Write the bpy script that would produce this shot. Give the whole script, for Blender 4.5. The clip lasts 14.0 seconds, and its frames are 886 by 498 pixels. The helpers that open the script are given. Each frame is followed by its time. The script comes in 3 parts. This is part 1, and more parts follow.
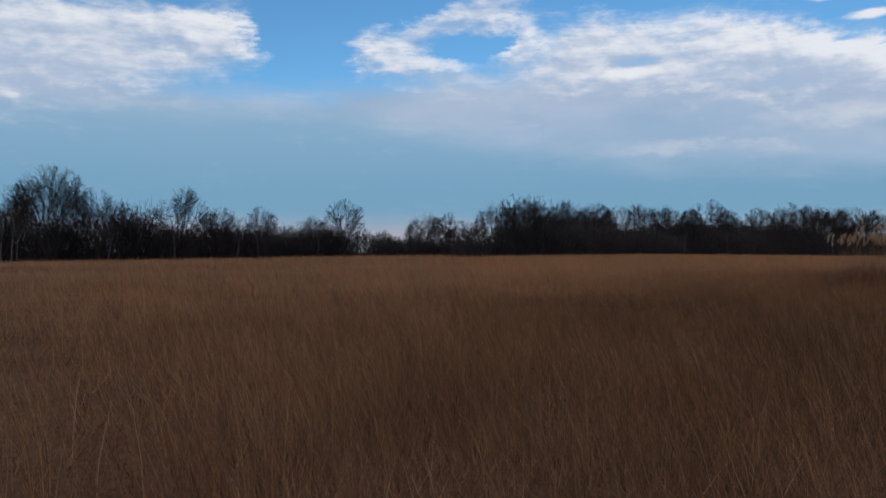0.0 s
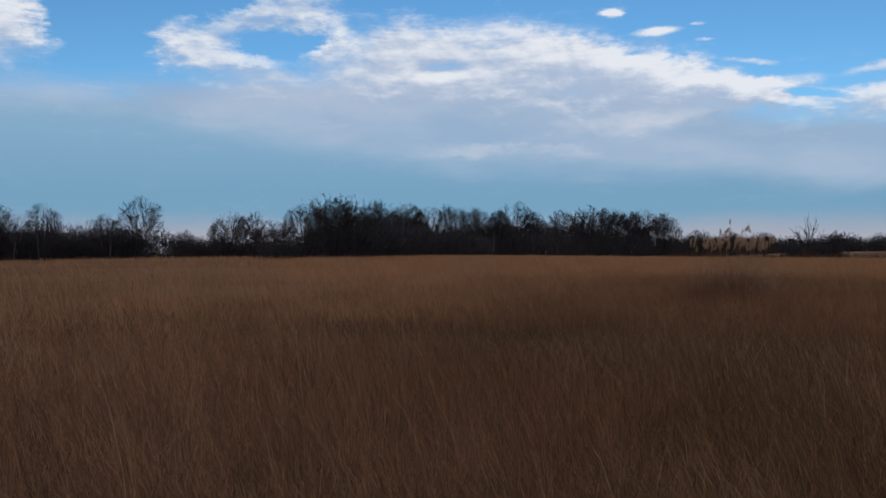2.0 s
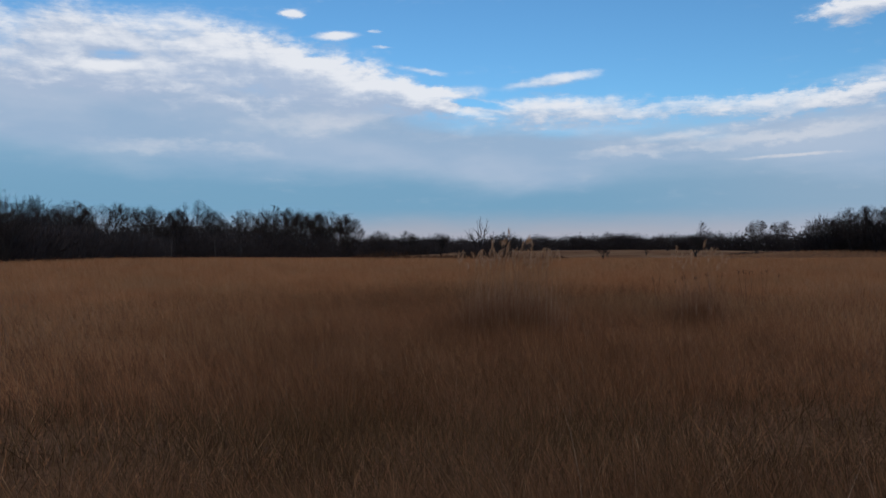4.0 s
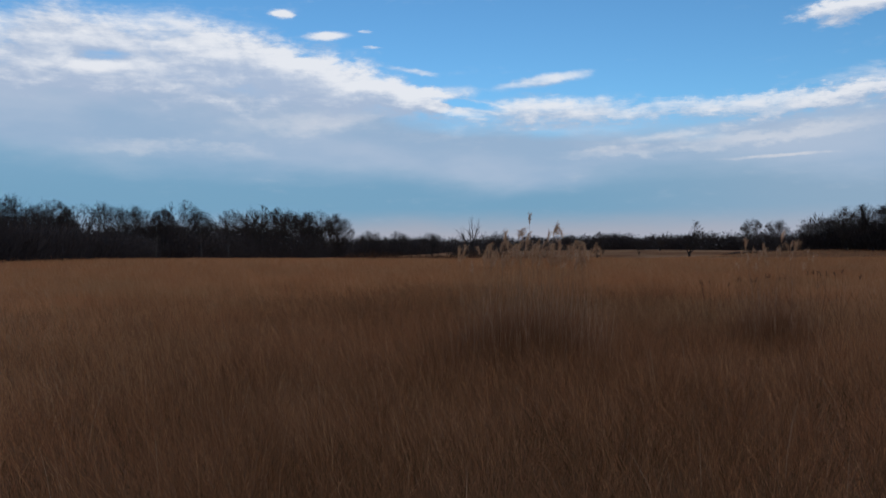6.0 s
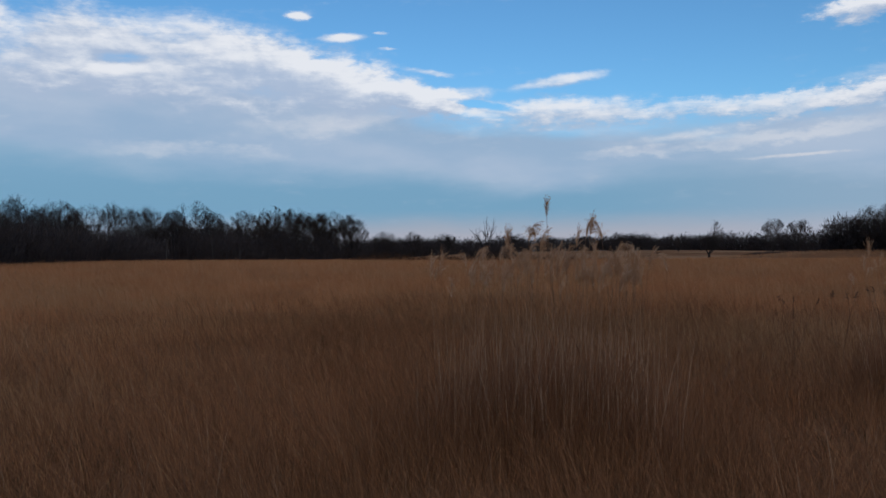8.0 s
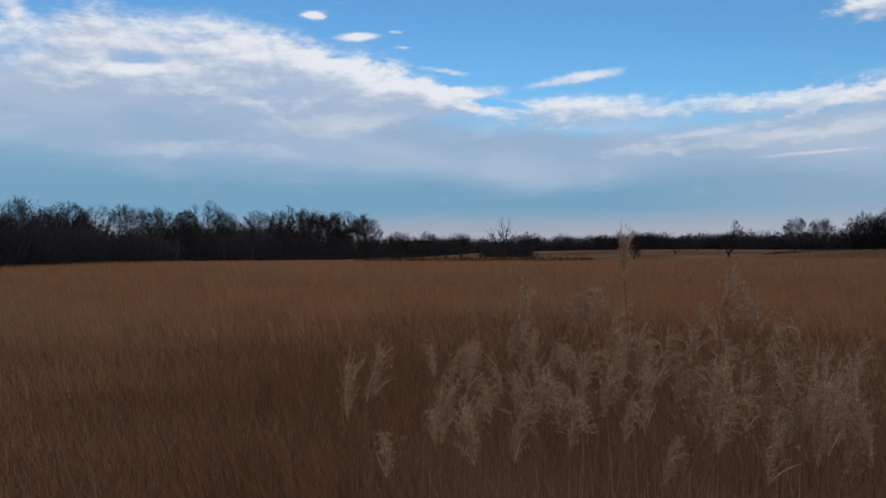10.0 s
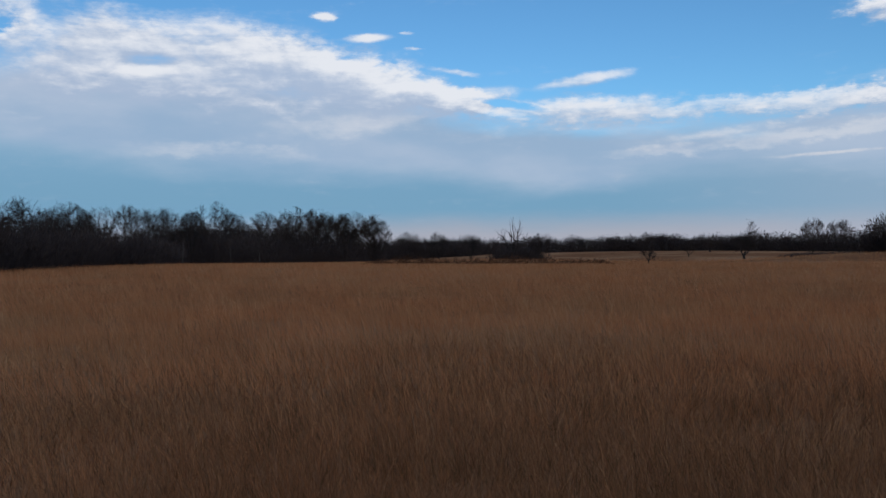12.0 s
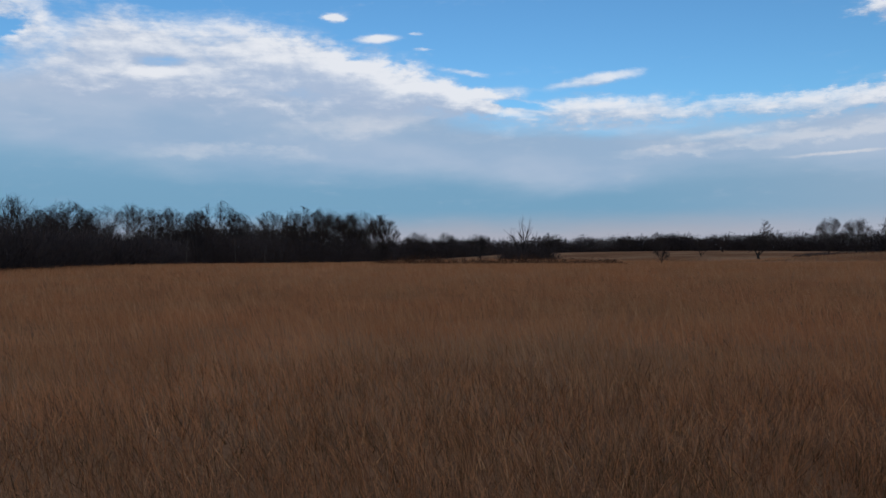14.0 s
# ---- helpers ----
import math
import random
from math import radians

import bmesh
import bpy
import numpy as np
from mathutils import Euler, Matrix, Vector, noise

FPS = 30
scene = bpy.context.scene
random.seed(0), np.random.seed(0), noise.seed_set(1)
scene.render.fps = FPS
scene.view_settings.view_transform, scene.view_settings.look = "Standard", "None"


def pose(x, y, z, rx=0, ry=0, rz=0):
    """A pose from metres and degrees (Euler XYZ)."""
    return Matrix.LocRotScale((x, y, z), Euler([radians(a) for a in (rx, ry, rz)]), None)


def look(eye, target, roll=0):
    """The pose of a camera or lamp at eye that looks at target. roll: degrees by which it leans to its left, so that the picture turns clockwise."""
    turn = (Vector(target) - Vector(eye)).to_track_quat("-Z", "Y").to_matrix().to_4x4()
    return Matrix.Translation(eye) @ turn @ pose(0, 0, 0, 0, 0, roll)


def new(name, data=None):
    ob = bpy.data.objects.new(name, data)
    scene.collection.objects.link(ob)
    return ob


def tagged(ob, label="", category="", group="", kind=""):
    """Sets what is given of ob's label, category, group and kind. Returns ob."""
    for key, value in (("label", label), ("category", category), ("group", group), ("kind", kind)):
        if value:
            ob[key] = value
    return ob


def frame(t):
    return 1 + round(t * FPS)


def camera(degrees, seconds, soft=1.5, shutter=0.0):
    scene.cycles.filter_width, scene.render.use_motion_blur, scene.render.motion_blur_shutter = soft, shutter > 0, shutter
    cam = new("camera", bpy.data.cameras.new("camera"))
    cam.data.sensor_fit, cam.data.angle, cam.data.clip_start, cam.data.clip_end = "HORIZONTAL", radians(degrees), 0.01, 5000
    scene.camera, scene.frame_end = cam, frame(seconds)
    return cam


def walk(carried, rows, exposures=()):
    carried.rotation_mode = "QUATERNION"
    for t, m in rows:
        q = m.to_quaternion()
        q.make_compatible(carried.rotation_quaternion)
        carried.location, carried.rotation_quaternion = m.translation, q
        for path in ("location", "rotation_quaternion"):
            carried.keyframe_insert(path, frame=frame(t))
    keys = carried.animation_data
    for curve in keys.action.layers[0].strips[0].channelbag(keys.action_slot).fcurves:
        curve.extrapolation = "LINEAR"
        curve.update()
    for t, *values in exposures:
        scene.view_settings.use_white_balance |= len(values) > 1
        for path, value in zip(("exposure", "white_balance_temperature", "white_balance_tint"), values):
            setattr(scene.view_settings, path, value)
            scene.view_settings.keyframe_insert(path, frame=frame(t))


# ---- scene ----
# The camera: a small drone that flies low over a dry winter meadow, turns to its right and climbs over a reed clump.
cam = camera(54.12, 14.0, soft=1.5, shutter=0.0)
walk(cam, [
    (0, pose(-1.800, -0.000, 1.550, 90.222, 0.057, -0.397)),
    (0.5, pose(-1.696, 1.463, 1.586, 90.239, 0.063, -2.806)),
    (1, pose(-1.602, 2.918, 1.619, 90.227, 0.078, -5.680)),
    (1.5, pose(-1.487, 4.388, 1.658, 90.222, 0.096, -8.660)),
    (2, pose(-1.306, 5.934, 1.716, 90.226, 0.146, -12.851)),
    (2.5, pose(-1.035, 7.577, 1.820, 90.216, 0.205, -17.761)),
    (3, pose(-0.707, 9.285, 1.957, 90.174, 0.280, -23.121)),
    (3.5, pose(-0.336, 10.977, 2.071, 90.150, 0.347, -28.464)),
    (4, pose(0.085, 12.589, 2.136, 90.122, 0.408, -33.676)),
    (4.5, pose(0.639, 14.002, 2.159, 90.091, 0.448, -37.727)),
    (5, pose(1.331, 15.165, 2.130, 90.090, 0.475, -37.973)),
    (5.5, pose(2.152, 16.178, 2.077, 90.108, 0.495, -36.218)),
    (6, pose(3.058, 17.142, 2.031, 90.138, 0.513, -34.275)),
    (6.5, pose(3.962, 18.136, 2.019, 90.170, 0.537, -33.961)),
    (7, pose(4.812, 19.187, 2.048, 90.179, 0.573, -33.712)),
    (7.5, pose(5.673, 20.239, 2.074, 90.188, 0.614, -33.458)),
    (8, pose(6.508, 21.269, 2.114, 90.208, 0.649, -33.219)),
    (8.5, pose(7.284, 22.256, 2.182, 90.201, 0.678, -32.736)),
    (9, pose(8.018, 23.211, 2.270, 90.175, 0.701, -32.455)),
    (9.5, pose(8.747, 24.172, 2.392, 90.147, 0.715, -32.299)),
    (10, pose(9.466, 25.133, 2.547, 90.137, 0.715, -32.194)),
    (10.5, pose(10.248, 26.171, 2.780, 90.165, 0.701, -32.062)),
    (11, pose(10.968, 27.350, 2.894, 90.179, 0.692, -31.882)),
    (11.5, pose(11.701, 28.495, 2.920, 90.182, 0.687, -31.697)),
    (12, pose(12.507, 29.538, 2.914, 90.205, 0.702, -31.508)),
    (12.5, pose(13.318, 30.573, 2.885, 90.203, 0.727, -31.327)),
    (13, pose(14.109, 31.642, 2.834, 90.220, 0.705, -31.171)),
    (13.5, pose(14.899, 32.716, 2.764, 90.259, 0.691, -31.030)),
    (14, pose(15.688, 33.790, 2.693, 90.249, 0.730, -30.868)),
])

# ---- sky, sun ----
SUN_AZ, SUN_EL = -158.0, 26.0      # compass way to the sun, degrees clockwise from +y


def build_world():
    world = bpy.data.worlds.new("winter_sky")
    scene.world = world
    world.use_nodes = True
    nt = world.node_tree
    nt.nodes.clear()
    N, Lk = nt.nodes.new, nt.links.new

    def put(sock, v):
        if isinstance(v, bpy.types.NodeSocket):
            Lk(v, sock)
        else:
            sock.default_value = v

    def mth(op, a, b=None, clamp=False):
        n = N("ShaderNodeMath")
        n.operation, n.use_clamp = op, clamp
        put(n.inputs[0], a)
        if b is not None:
            put(n.inputs[1], b)
        return n.outputs[0]

    def vec(op, a, b, c=None):
        n = N("ShaderNodeVectorMath")
        n.operation = op
        for i, v in enumerate((a, b, c)):
            if v is not None:
                put(n.inputs[i], v)
        return n.outputs[0]

    def ramp(v, lo, hi, a=0.0, b=1.0):
        n = N("ShaderNodeMapRange")
        n.interpolation_type = "SMOOTHSTEP"
        for i, x in enumerate((v, lo, hi, a, b)):
            put(n.inputs[i], x)
        return n.outputs[0]

    def mix(fac, a, b):
        n = N("ShaderNodeMix")
        n.data_type = "RGBA"
        put(n.inputs[0], fac)
        put(n.inputs[6], a if isinstance(a, bpy.types.NodeSocket) else (*a, 1))
        put(n.inputs[7], b if isinstance(b, bpy.types.NodeSocket) else (*b, 1))
        return n.outputs[2]

    def fbm(at, scale, detail, rough=0.55, squash=(1, 1, 1), shift=(0, 0, 0), tilt=0.0, curl=0.0, colour=False):
        m = N("ShaderNodeMapping")
        put(m.inputs["Vector"], at)
        m.inputs["Scale"].default_value = squash
        m.inputs["Location"].default_value = shift
        m.inputs["Rotation"].default_value = (0, 0, radians(tilt))
        n = N("ShaderNodeTexNoise")
        n.inputs["Scale"].default_value, n.inputs["Detail"].default_value = scale, detail
        n.inputs["Roughness"].default_value, n.inputs["Distortion"].default_value = rough, curl
        Lk(m.outputs[0], n.inputs["Vector"])
        return n.outputs["Color" if colour else "Fac"]

    def across(v, pts):
        """A height in degrees that runs through pts, (degrees across, degrees up)."""
        n = N("ShaderNodeFloatCurve")
        cv = n.mapping.curves[0]
        while len(cv.points) < len(pts):
            cv.points.new(0.5, 0.5)
        for c, (a, e) in zip(cv.points, pts):
            c.location = ((a + 60) / 140, e / 20)
        n.mapping.update()
        Lk(mth("DIVIDE", mth("ADD", v, 60), 140, True), n.inputs["Value"])
        return mth("MULTIPLY", n.outputs[0], 20)

    way = N("ShaderNodeTexCoord").outputs["Generated"]
    sep = N("ShaderNodeSeparateXYZ")
    Lk(way, sep.inputs[0])
    az = mth("MULTIPLY", mth("ARCTAN2", sep.outputs[0], sep.outputs[1]), 57.2958)
    el = mth("MULTIPLY", mth("ARCSINE", sep.outputs[2]), 57.2958)
    comb = N("ShaderNodeCombineXYZ")
    Lk(az, comb.inputs[0])
    Lk(el, comb.inputs[1])
    pos = comb.outputs[0]                      # degrees across, degrees up

    def mass(at, a, e, ra, re, tilt, amount):
        m = N("ShaderNodeMapping")
        m.vector_type = "TEXTURE"
        Lk(at, m.inputs["Vector"])
        m.inputs["Location"].default_value = (a, e, 0)
        m.inputs["Rotation"].default_value = (0, 0, radians(tilt))
        m.inputs["Scale"].default_value = (ra, re, 1)
        n = N("ShaderNodeVectorMath")
        n.operation = "LENGTH"
        Lk(m.outputs[0], n.inputs[0])
        return ramp(n.outputs["Value"], 0.25, 1.4, amount, 0.0)

    def summed(at, thin, rows):
        total = 0.0
        for row in rows:
            here = at if row[3] > 0.65 else thin
            if total != 0.0:                   # one mass after the other, so that few values are held at a time
                here = vec("MULTIPLY_ADD", total, (1e-7, 1e-7, 0), here)
            total = mth("ADD", mass(here, *row), total)
        return total

    def density(at):
        # ragged edges: the place at which the masses are looked up is shaken by broad and by fine noise
        broad = vec("MULTIPLY_ADD", fbm(at, 1.0, 3, 0.55, (0.17, 0.36, 1), colour=True), (5.0, 2.0, 0), (-2.5, -1.0, 0))
        fine = vec("MULTIPLY_ADD", fbm(at, 1.0, 6, 0.66, (0.62, 1.5, 1), (3, 1, 4), colour=True), (4.2, 1.7, 0), (-2.1, -0.85, 0))
        shaken = vec("ADD", vec("ADD", at, broad), fine)
        thin = vec("MULTIPLY_ADD", fine, (0.5, 0.22, 0), at)          # thin streaks stay straighter
        billow = fbm(at, 0.34, 7, 0.60, (1, 2.1, 1), (5, 1, 9), 4, 0.5)
        streak = fbm(at, 0.42, 7, 0.60, (0.36, 2.9, 1), (2, 8, 3), 3, 0.3)
        puff = fbm(at, 1.05, 5, 0.55, (0.8, 1.7, 1), (9, 2, 6), 5, 0.3)
        tex = mth("ADD", mth("MULTIPLY", billow, 0.42), mth("MULTIPLY", streak, 0.36))
        tex = mth("SUBTRACT", mth("ADD", tex, mth("MULTIPLY", puff, 0.22)), 0.5)
        return mth("ADD", summed(shaken, thin, CLOUDS + BANKS + GAPS), mth("MULTIPLY", tex, 2.0)), tex, shaken

    dens, tex, shaken = density(pos)
    above, _t, _s = density(vec("ADD", pos, (0.30, 0.62, 0)))
    # overhead and behind, the same broken cloud goes on
    high = fbm(pos, 0.045, 6, 0.6, (1, 2.2, 1), (11, 4, 0))
    away = mth("ADD", ramp(el, 17, 24), mth("ADD", ramp(az, 66, 80), ramp(az, -31, -45)), True)
    dens = mth("ADD", dens, mth("MULTIPLY", mth("MULTIPLY", away, ramp(high, 0.42, 0.6)), 0.9))
    cloud = ramp(dens, 0.02, 1.15)

    sky = N("ShaderNodeTexSky")
    sky.sky_type, sky.sun_disc = "NISHITA", False
    sky.sun_elevation, sky.sun_rotation = radians(SUN_EL), radians(SUN_AZ)
    sky.air_density, sky.dust_density, sky.ozone_density = 1.0, 0.4, 3.0
    blue = N("ShaderNodeMix")
    blue.data_type, blue.blend_type = "RGBA", "MULTIPLY"
    blue.inputs[0].default_value = 1.0
    Lk(sky.outputs[0], blue.inputs[6])
    blue.inputs[7].default_value = (SKY_STRENGTH * 0.60, SKY_STRENGTH * 0.98, SKY_STRENGTH * 1.18, 1)

    # a thin lavender veil hangs under the clouds; below it clearer blue, and rosy haze at the horizon
    top = across(az, [(-60, 11.0), (-28, 11.2), (-20, 11.0), (-12, 10.6), (-5, 11.0), (4, 11.8), (12, 11.8), (21, 11.4), (27, 10.6), (33, 9.6),
                      (40, 8.7), (48, 8.3), (56, 8.7), (64, 9.2), (80, 10.5)])
    foot = across(az, [(-60, 9.0), (-27, 9.0), (-16, 8.6), (-8, 8.4), (-1, 7.4), (6, 6.4), (14, 5.6), (22, 5.2), (29, 5.0), (34, 4.2), (39, 3.9),
                       (46, 4.6), (54, 4.8), (62, 4.2), (80, 5.0)])
    rough = mth("MULTIPLY", mth("SUBTRACT", fbm(pos, 0.2, 5, 0.55, (0.7, 2.4, 1), (7, 7, 7), 2), 0.5), 3.0)
    veil = ramp(mth("ADD", mth("SUBTRACT", top, el), rough), -0.6, 1.6)
    hung = ramp(mth("ADD", mth("SUBTRACT", el, foot), mth("MULTIPLY", rough, 0.8)), -0.9, 1.5)
    soft = fbm(pos, 0.10, 5, 0.5, (0.8, 2.4, 1), (13, 5, 1), 2)
    low = mix(ramp(mth("ADD", el, mth("MULTIPLY", rough, 0.35)), 0.8, 2.9), (0.390, 0.398, 0.478), (0.175, 0.345, 0.512))
    low = mix(ramp(el, 3.5, 8.5), low, (0.235, 0.405, 0.575))
    lavender = mix(ramp(soft, 0.36, 0.66), (0.305, 0.430, 0.600), (0.415, 0.505, 0.650))
    wisp = mth("MULTIPLY", summed(shaken, shaken, WISPS), ramp(mth("ADD", soft, tex), 0.25, 0.65), True)
    lavender = mix(wisp, lavender, (0.64, 0.67, 0.74))
    veiled = mix(hung, low, lavender)
    # to the east the haze thickens and the blue below the veil greys
    veiled = mix(mth("MULTIPLY", ramp(az, 40, 62), mth("SUBTRACT", 0.4, mth("MULTIPLY", hung, 0.4))), veiled, (0.40, 0.45, 0.56))
    colour = mix(mth("MULTIPLY", veil, 0.97), blue.outputs[2], veiled)
    # white where a mass faces the light above, lavender grey beneath
    glow = summed(shaken, shaken, BRIGHT)
    lit = ramp(mth("ADD", mth("SUBTRACT", dens, above), mth("ADD", mth("MULTIPLY", tex, 1.9), mth("MULTIPLY", glow, 0.45))), -0.50, 1.05)
    body = mix(ramp(el, 5.0, 12.0), (0.33, 0.44, 0.61), (0.41, 0.50, 0.66))
    white = mix(ramp(el, 5.0, 10.0), (0.60, 0.63, 0.70), (0.80, 0.82, 0.87))
    colour = mix(mth("MULTIPLY", cloud, 0.96), colour, mix(lit, body, white))
    bg = N("ShaderNodeBackground")
    Lk(colour, bg.inputs[0])
    bg.inputs[1].default_value = 1.0
    out = N("ShaderNodeOutputWorld")
    Lk(bg.outputs[0], out.inputs[0])


SKY_STRENGTH = 0.098
# cloud masses, flat banks and blue gaps: degrees across, degrees up, half width, half height, tilt, amount
CLOUDS = [
    (-19.5, 12.7, 8.5, 3.0, 3, 0.95), (-28, 12.0, 8, 4.6, 0, 0.85), (-13.8, 13.6, 4.0, 1.3, -8, 0.75), (-2.9, 12.5, 4.6, 1.25, -6, 0.95),
    (0.2, 14.9, 4.2, 1.0, 17, 0.75), (4.6, 14.4, 2.4, 2.2, 25, 0.85), (10.5, 12.4, 5.5, 2.5, -5, 0.8), (17.0, 12.7, 9.0, 2.6, -6, 0.85),
    (23.8, 11.7, 6.4, 1.9, -14, 0.85), (28.8, 10.7, 5.2, 1.5, -14, 0.85), (32.3, 9.8, 3.6, 0.9, -8, 0.75), (66.0, 9.2, 9, 2.2, 0, 0.7),
    (5.0, 10.9, 8, 1.7, 0, 0.5), (16.0, 10.3, 9, 1.5, -3, 0.5), (26.0, 9.2, 8, 1.1, -2, 0.5),
]
BANKS = [
    (41.5, 8.9, 7.6, 1.05, -1, 0.95), (41.2, 11.05, 3.7, 0.42, 7, 0.9), (56.0, 9.0, 9.0, 0.66, 2, 0.85), (52.5, 7.55, 8.5, 0.42, 5, 0.7),
    (46.5, 6.5, 3.6, 0.28, 2, 0.6), (56.0, 5.72, 3.1, 0.15, 2, 0.9), (23.8, 15.15, 0.85, 0.30, 0, 1.1), (26.8, 13.9, 1.6, 0.28, 3, 1.0),
    (29.4, 14.2, 0.6, 0.12, 0, 0.7), (29.7, 13.25, 0.6, 0.14, 0, 0.7), (46.8, 12.0, 1.2, 0.20, -6, 0.6), (59.6, 13.95, 2.6, 0.80, 5, 1.25),
    (32.6, 11.7, 1.8, 0.20, -9, 0.65), (35.0, 10.4, 2.0, 0.45, 3, 0.7),
]
GAPS = [
    (-9.2, 13.6, 3.4, 1.9, -12, -1.0), (-6.0, 15.9, 5.0, 1.2, 0, -0.9), (3.0, 13.5, 2.4, 0.7, 12, -1.1), (0.3, 12.9, 1.3, 0.3, 0, -0.5),
    (12.9, 12.1, 1.9, 0.5, 3, -0.9), (9.6, 16.6, 3.5, 0.7, 0, -0.8), (43, 13.6, 12, 1.8, -3, -1.0), (35.8, 9.6, 2.4, 0.25, -10, -0.8),
    (21, 16.8, 9, 1.0, 0, -0.6),
]
# broad lit places on the clouds, and soft pale wisps on the veil below them
BRIGHT = [
    (-13.5, 13.4, 4.5, 1.8, -10, 0.8), (-18, 11.2, 4.5, 1.2, 0, 0.6), (-2.9, 12.4, 3.6, 0.9, -6, 0.9), (5.8, 14.2, 2.2, 1.6, 20, 0.9),
    (10.6, 12.0, 1.4, 1.2, 0, 0.6), (18.0, 13.6, 6.5, 1.0, -9, 0.8), (27.0, 11.8, 3.8, 1.0, -14, 0.9), (31.0, 10.5, 3.2, 0.7, -8, 0.9),
    (41.5, 9.1, 6.5, 0.7, -1, 0.6), (56, 9.1, 8, 0.6, 2, 0.6),
]
WISPS = [
    (17.0, 6.45, 5.6, 0.55, -3, 0.75), (27.5, 8.6, 6.5, 0.9, 4, 0.9), (38.5, 8.1, 8.0, 0.8, 1, 0.7), (-22, 8.9, 3.5, 0.5, 2, 0.5),
    (-10, 8.8, 8.0, 0.4, -2, 0.3), (54, 7.0, 8, 0.5, 4, 0.7), (46.5, 6.3, 4.5, 0.4, 3, 0.6), (61, 3.2, 5.0, 0.4, 2, 0.4),
]
build_world()

sun = bpy.data.lights.new("sun", "SUN")
sun.energy, sun.angle, sun.color = 0.55, radians(18), (1.0, 0.93, 0.84)
sun_ob = new("sun", sun)
_a, _e = radians(SUN_AZ), radians(SUN_EL)
_d = Vector((math.sin(_a) * math.cos(_e), math.cos(_a) * math.cos(_e), math.sin(_e)))
sun_ob.matrix_world = look(_d * 500, (0, 0, 0))


# ---- materials ----
def nodes_of(name):
    m = bpy.data.materials.new(name)
    m.use_nodes = True
    nt = m.node_tree
    return m, nt, nt.nodes["Principled BSDF"]


def ramp_node(nt, fac, stops):
    r = nt.nodes.new("ShaderNodeValToRGB")
    while len(r.color_ramp.elements) < len(stops):
        r.color_ramp.elements.new(0.5)
    for e, (p, c) in zip(r.color_ramp.elements, stops):
        e.position, e.color = p, (*c, 1)
    nt.links.new(fac, r.inputs[0])
    return r.outputs[0]


def noise_node(nt, scale, detail=4, rough=0.55, squash=(1, 1, 1)):
    tc = nt.nodes.new("ShaderNodeTexCoord")
    mp = nt.nodes.new("ShaderNodeMapping")
    mp.inputs["Scale"].default_value = squash
    nt.links.new(tc.outputs["Object"], mp.inputs[0])
    n = nt.nodes.new("ShaderNodeTexNoise")
    n.inputs["Scale"].default_value, n.inputs["Detail"].default_value = scale, detail
    n.inputs["Roughness"].default_value = rough
    nt.links.new(mp.outputs[0], n.inputs["Vector"])
    return n.outputs[0]


def mixed(nt, fac, a, b, mode="MIX"):
    n = nt.nodes.new("ShaderNodeMix")
    n.data_type, n.blend_type = "RGBA", mode
    for i, v in ((0, fac), (6, a), (7, b)):
        if isinstance(v, bpy.types.NodeSocket):
            nt.links.new(v, n.inputs[i])
        else:
            n.inputs[i].default_value = v if i == 0 else (*v, 1)
    return n.outputs[2]


def bumped(nt, bsdf, height, strength, distance):
    b = nt.nodes.new("ShaderNodeBump")
    b.inputs["Strength"].default_value, b.inputs["Distance"].default_value = strength, distance
    nt.links.new(height, b.inputs["Height"])
    nt.links.new(b.outputs[0], bsdf.inputs["Normal"])


def plant_material(name, stops, patch=0.35, patch_dark=(0.6, 0.55, 0.5), rough=0.75, thin=0.25, drift=False):
    """Dry stems and blades: each has a shade of its own, and broad patches of the field differ."""
    m, nt, b = nodes_of(name)
    geo = nt.nodes.new("ShaderNodeNewGeometry")
    col = ramp_node(nt, geo.outputs["Random Per Island"], stops)
    big = ramp_node(nt, noise_node(nt, patch, 3), [(0.35, patch_dark), (0.65, (1, 1, 1))])
    col = mixed(nt, 1.0, col, big, "MULTIPLY")
    if drift:
        wide = ramp_node(nt, noise_node(nt, 0.11, 4, 0.6), [(0.32, (0.86, 0.98, 1.04)), (0.5, (1, 1, 1)), (0.68, (1.10, 0.96, 0.90))])
        col = mixed(nt, 1.0, col, wide, "MULTIPLY")
    nt.links.new(col, b.inputs["Base Color"])
    b.inputs["Roughness"].default_value = rough
    b.inputs["Specular IOR Level"].default_value = 0.04
    if thin:
        tr = nt.nodes.new("ShaderNodeBsdfTranslucent")
        nt.links.new(col, tr.inputs[0])
        ms = nt.nodes.new("ShaderNodeMixShader")
        ms.inputs[0].default_value = thin
        nt.links.new(b.outputs[0], ms.inputs[1])
        nt.links.new(tr.outputs[0], ms.inputs[2])
        nt.links.new(ms.outputs[0], nt.nodes["Material Output"].inputs[0])
    return m


def bark_material(name, dark, pale, scale=3.0):
    m, nt, b = nodes_of(name)
    n = noise_node(nt, scale, 5, 0.6, (1, 1, 0.25))
    col = ramp_node(nt, n, [(0.35, dark), (0.7, pale)])
    info = nt.nodes.new("ShaderNodeObjectInfo")
    tone = ramp_node(nt, info.outputs["Random"], [(0.0, (0.75, 0.75, 0.78)), (1.0, (1.15, 1.08, 1.0))])
    nt.links.new(mixed(nt, 1.0, col, tone, "MULTIPLY"), b.inputs["Base Color"])
    b.inputs["Roughness"].default_value = 0.9
    b.inputs["Specular IOR Level"].default_value = 0.1
    bumped(nt, b, n, 0.6, 0.03)
    return m


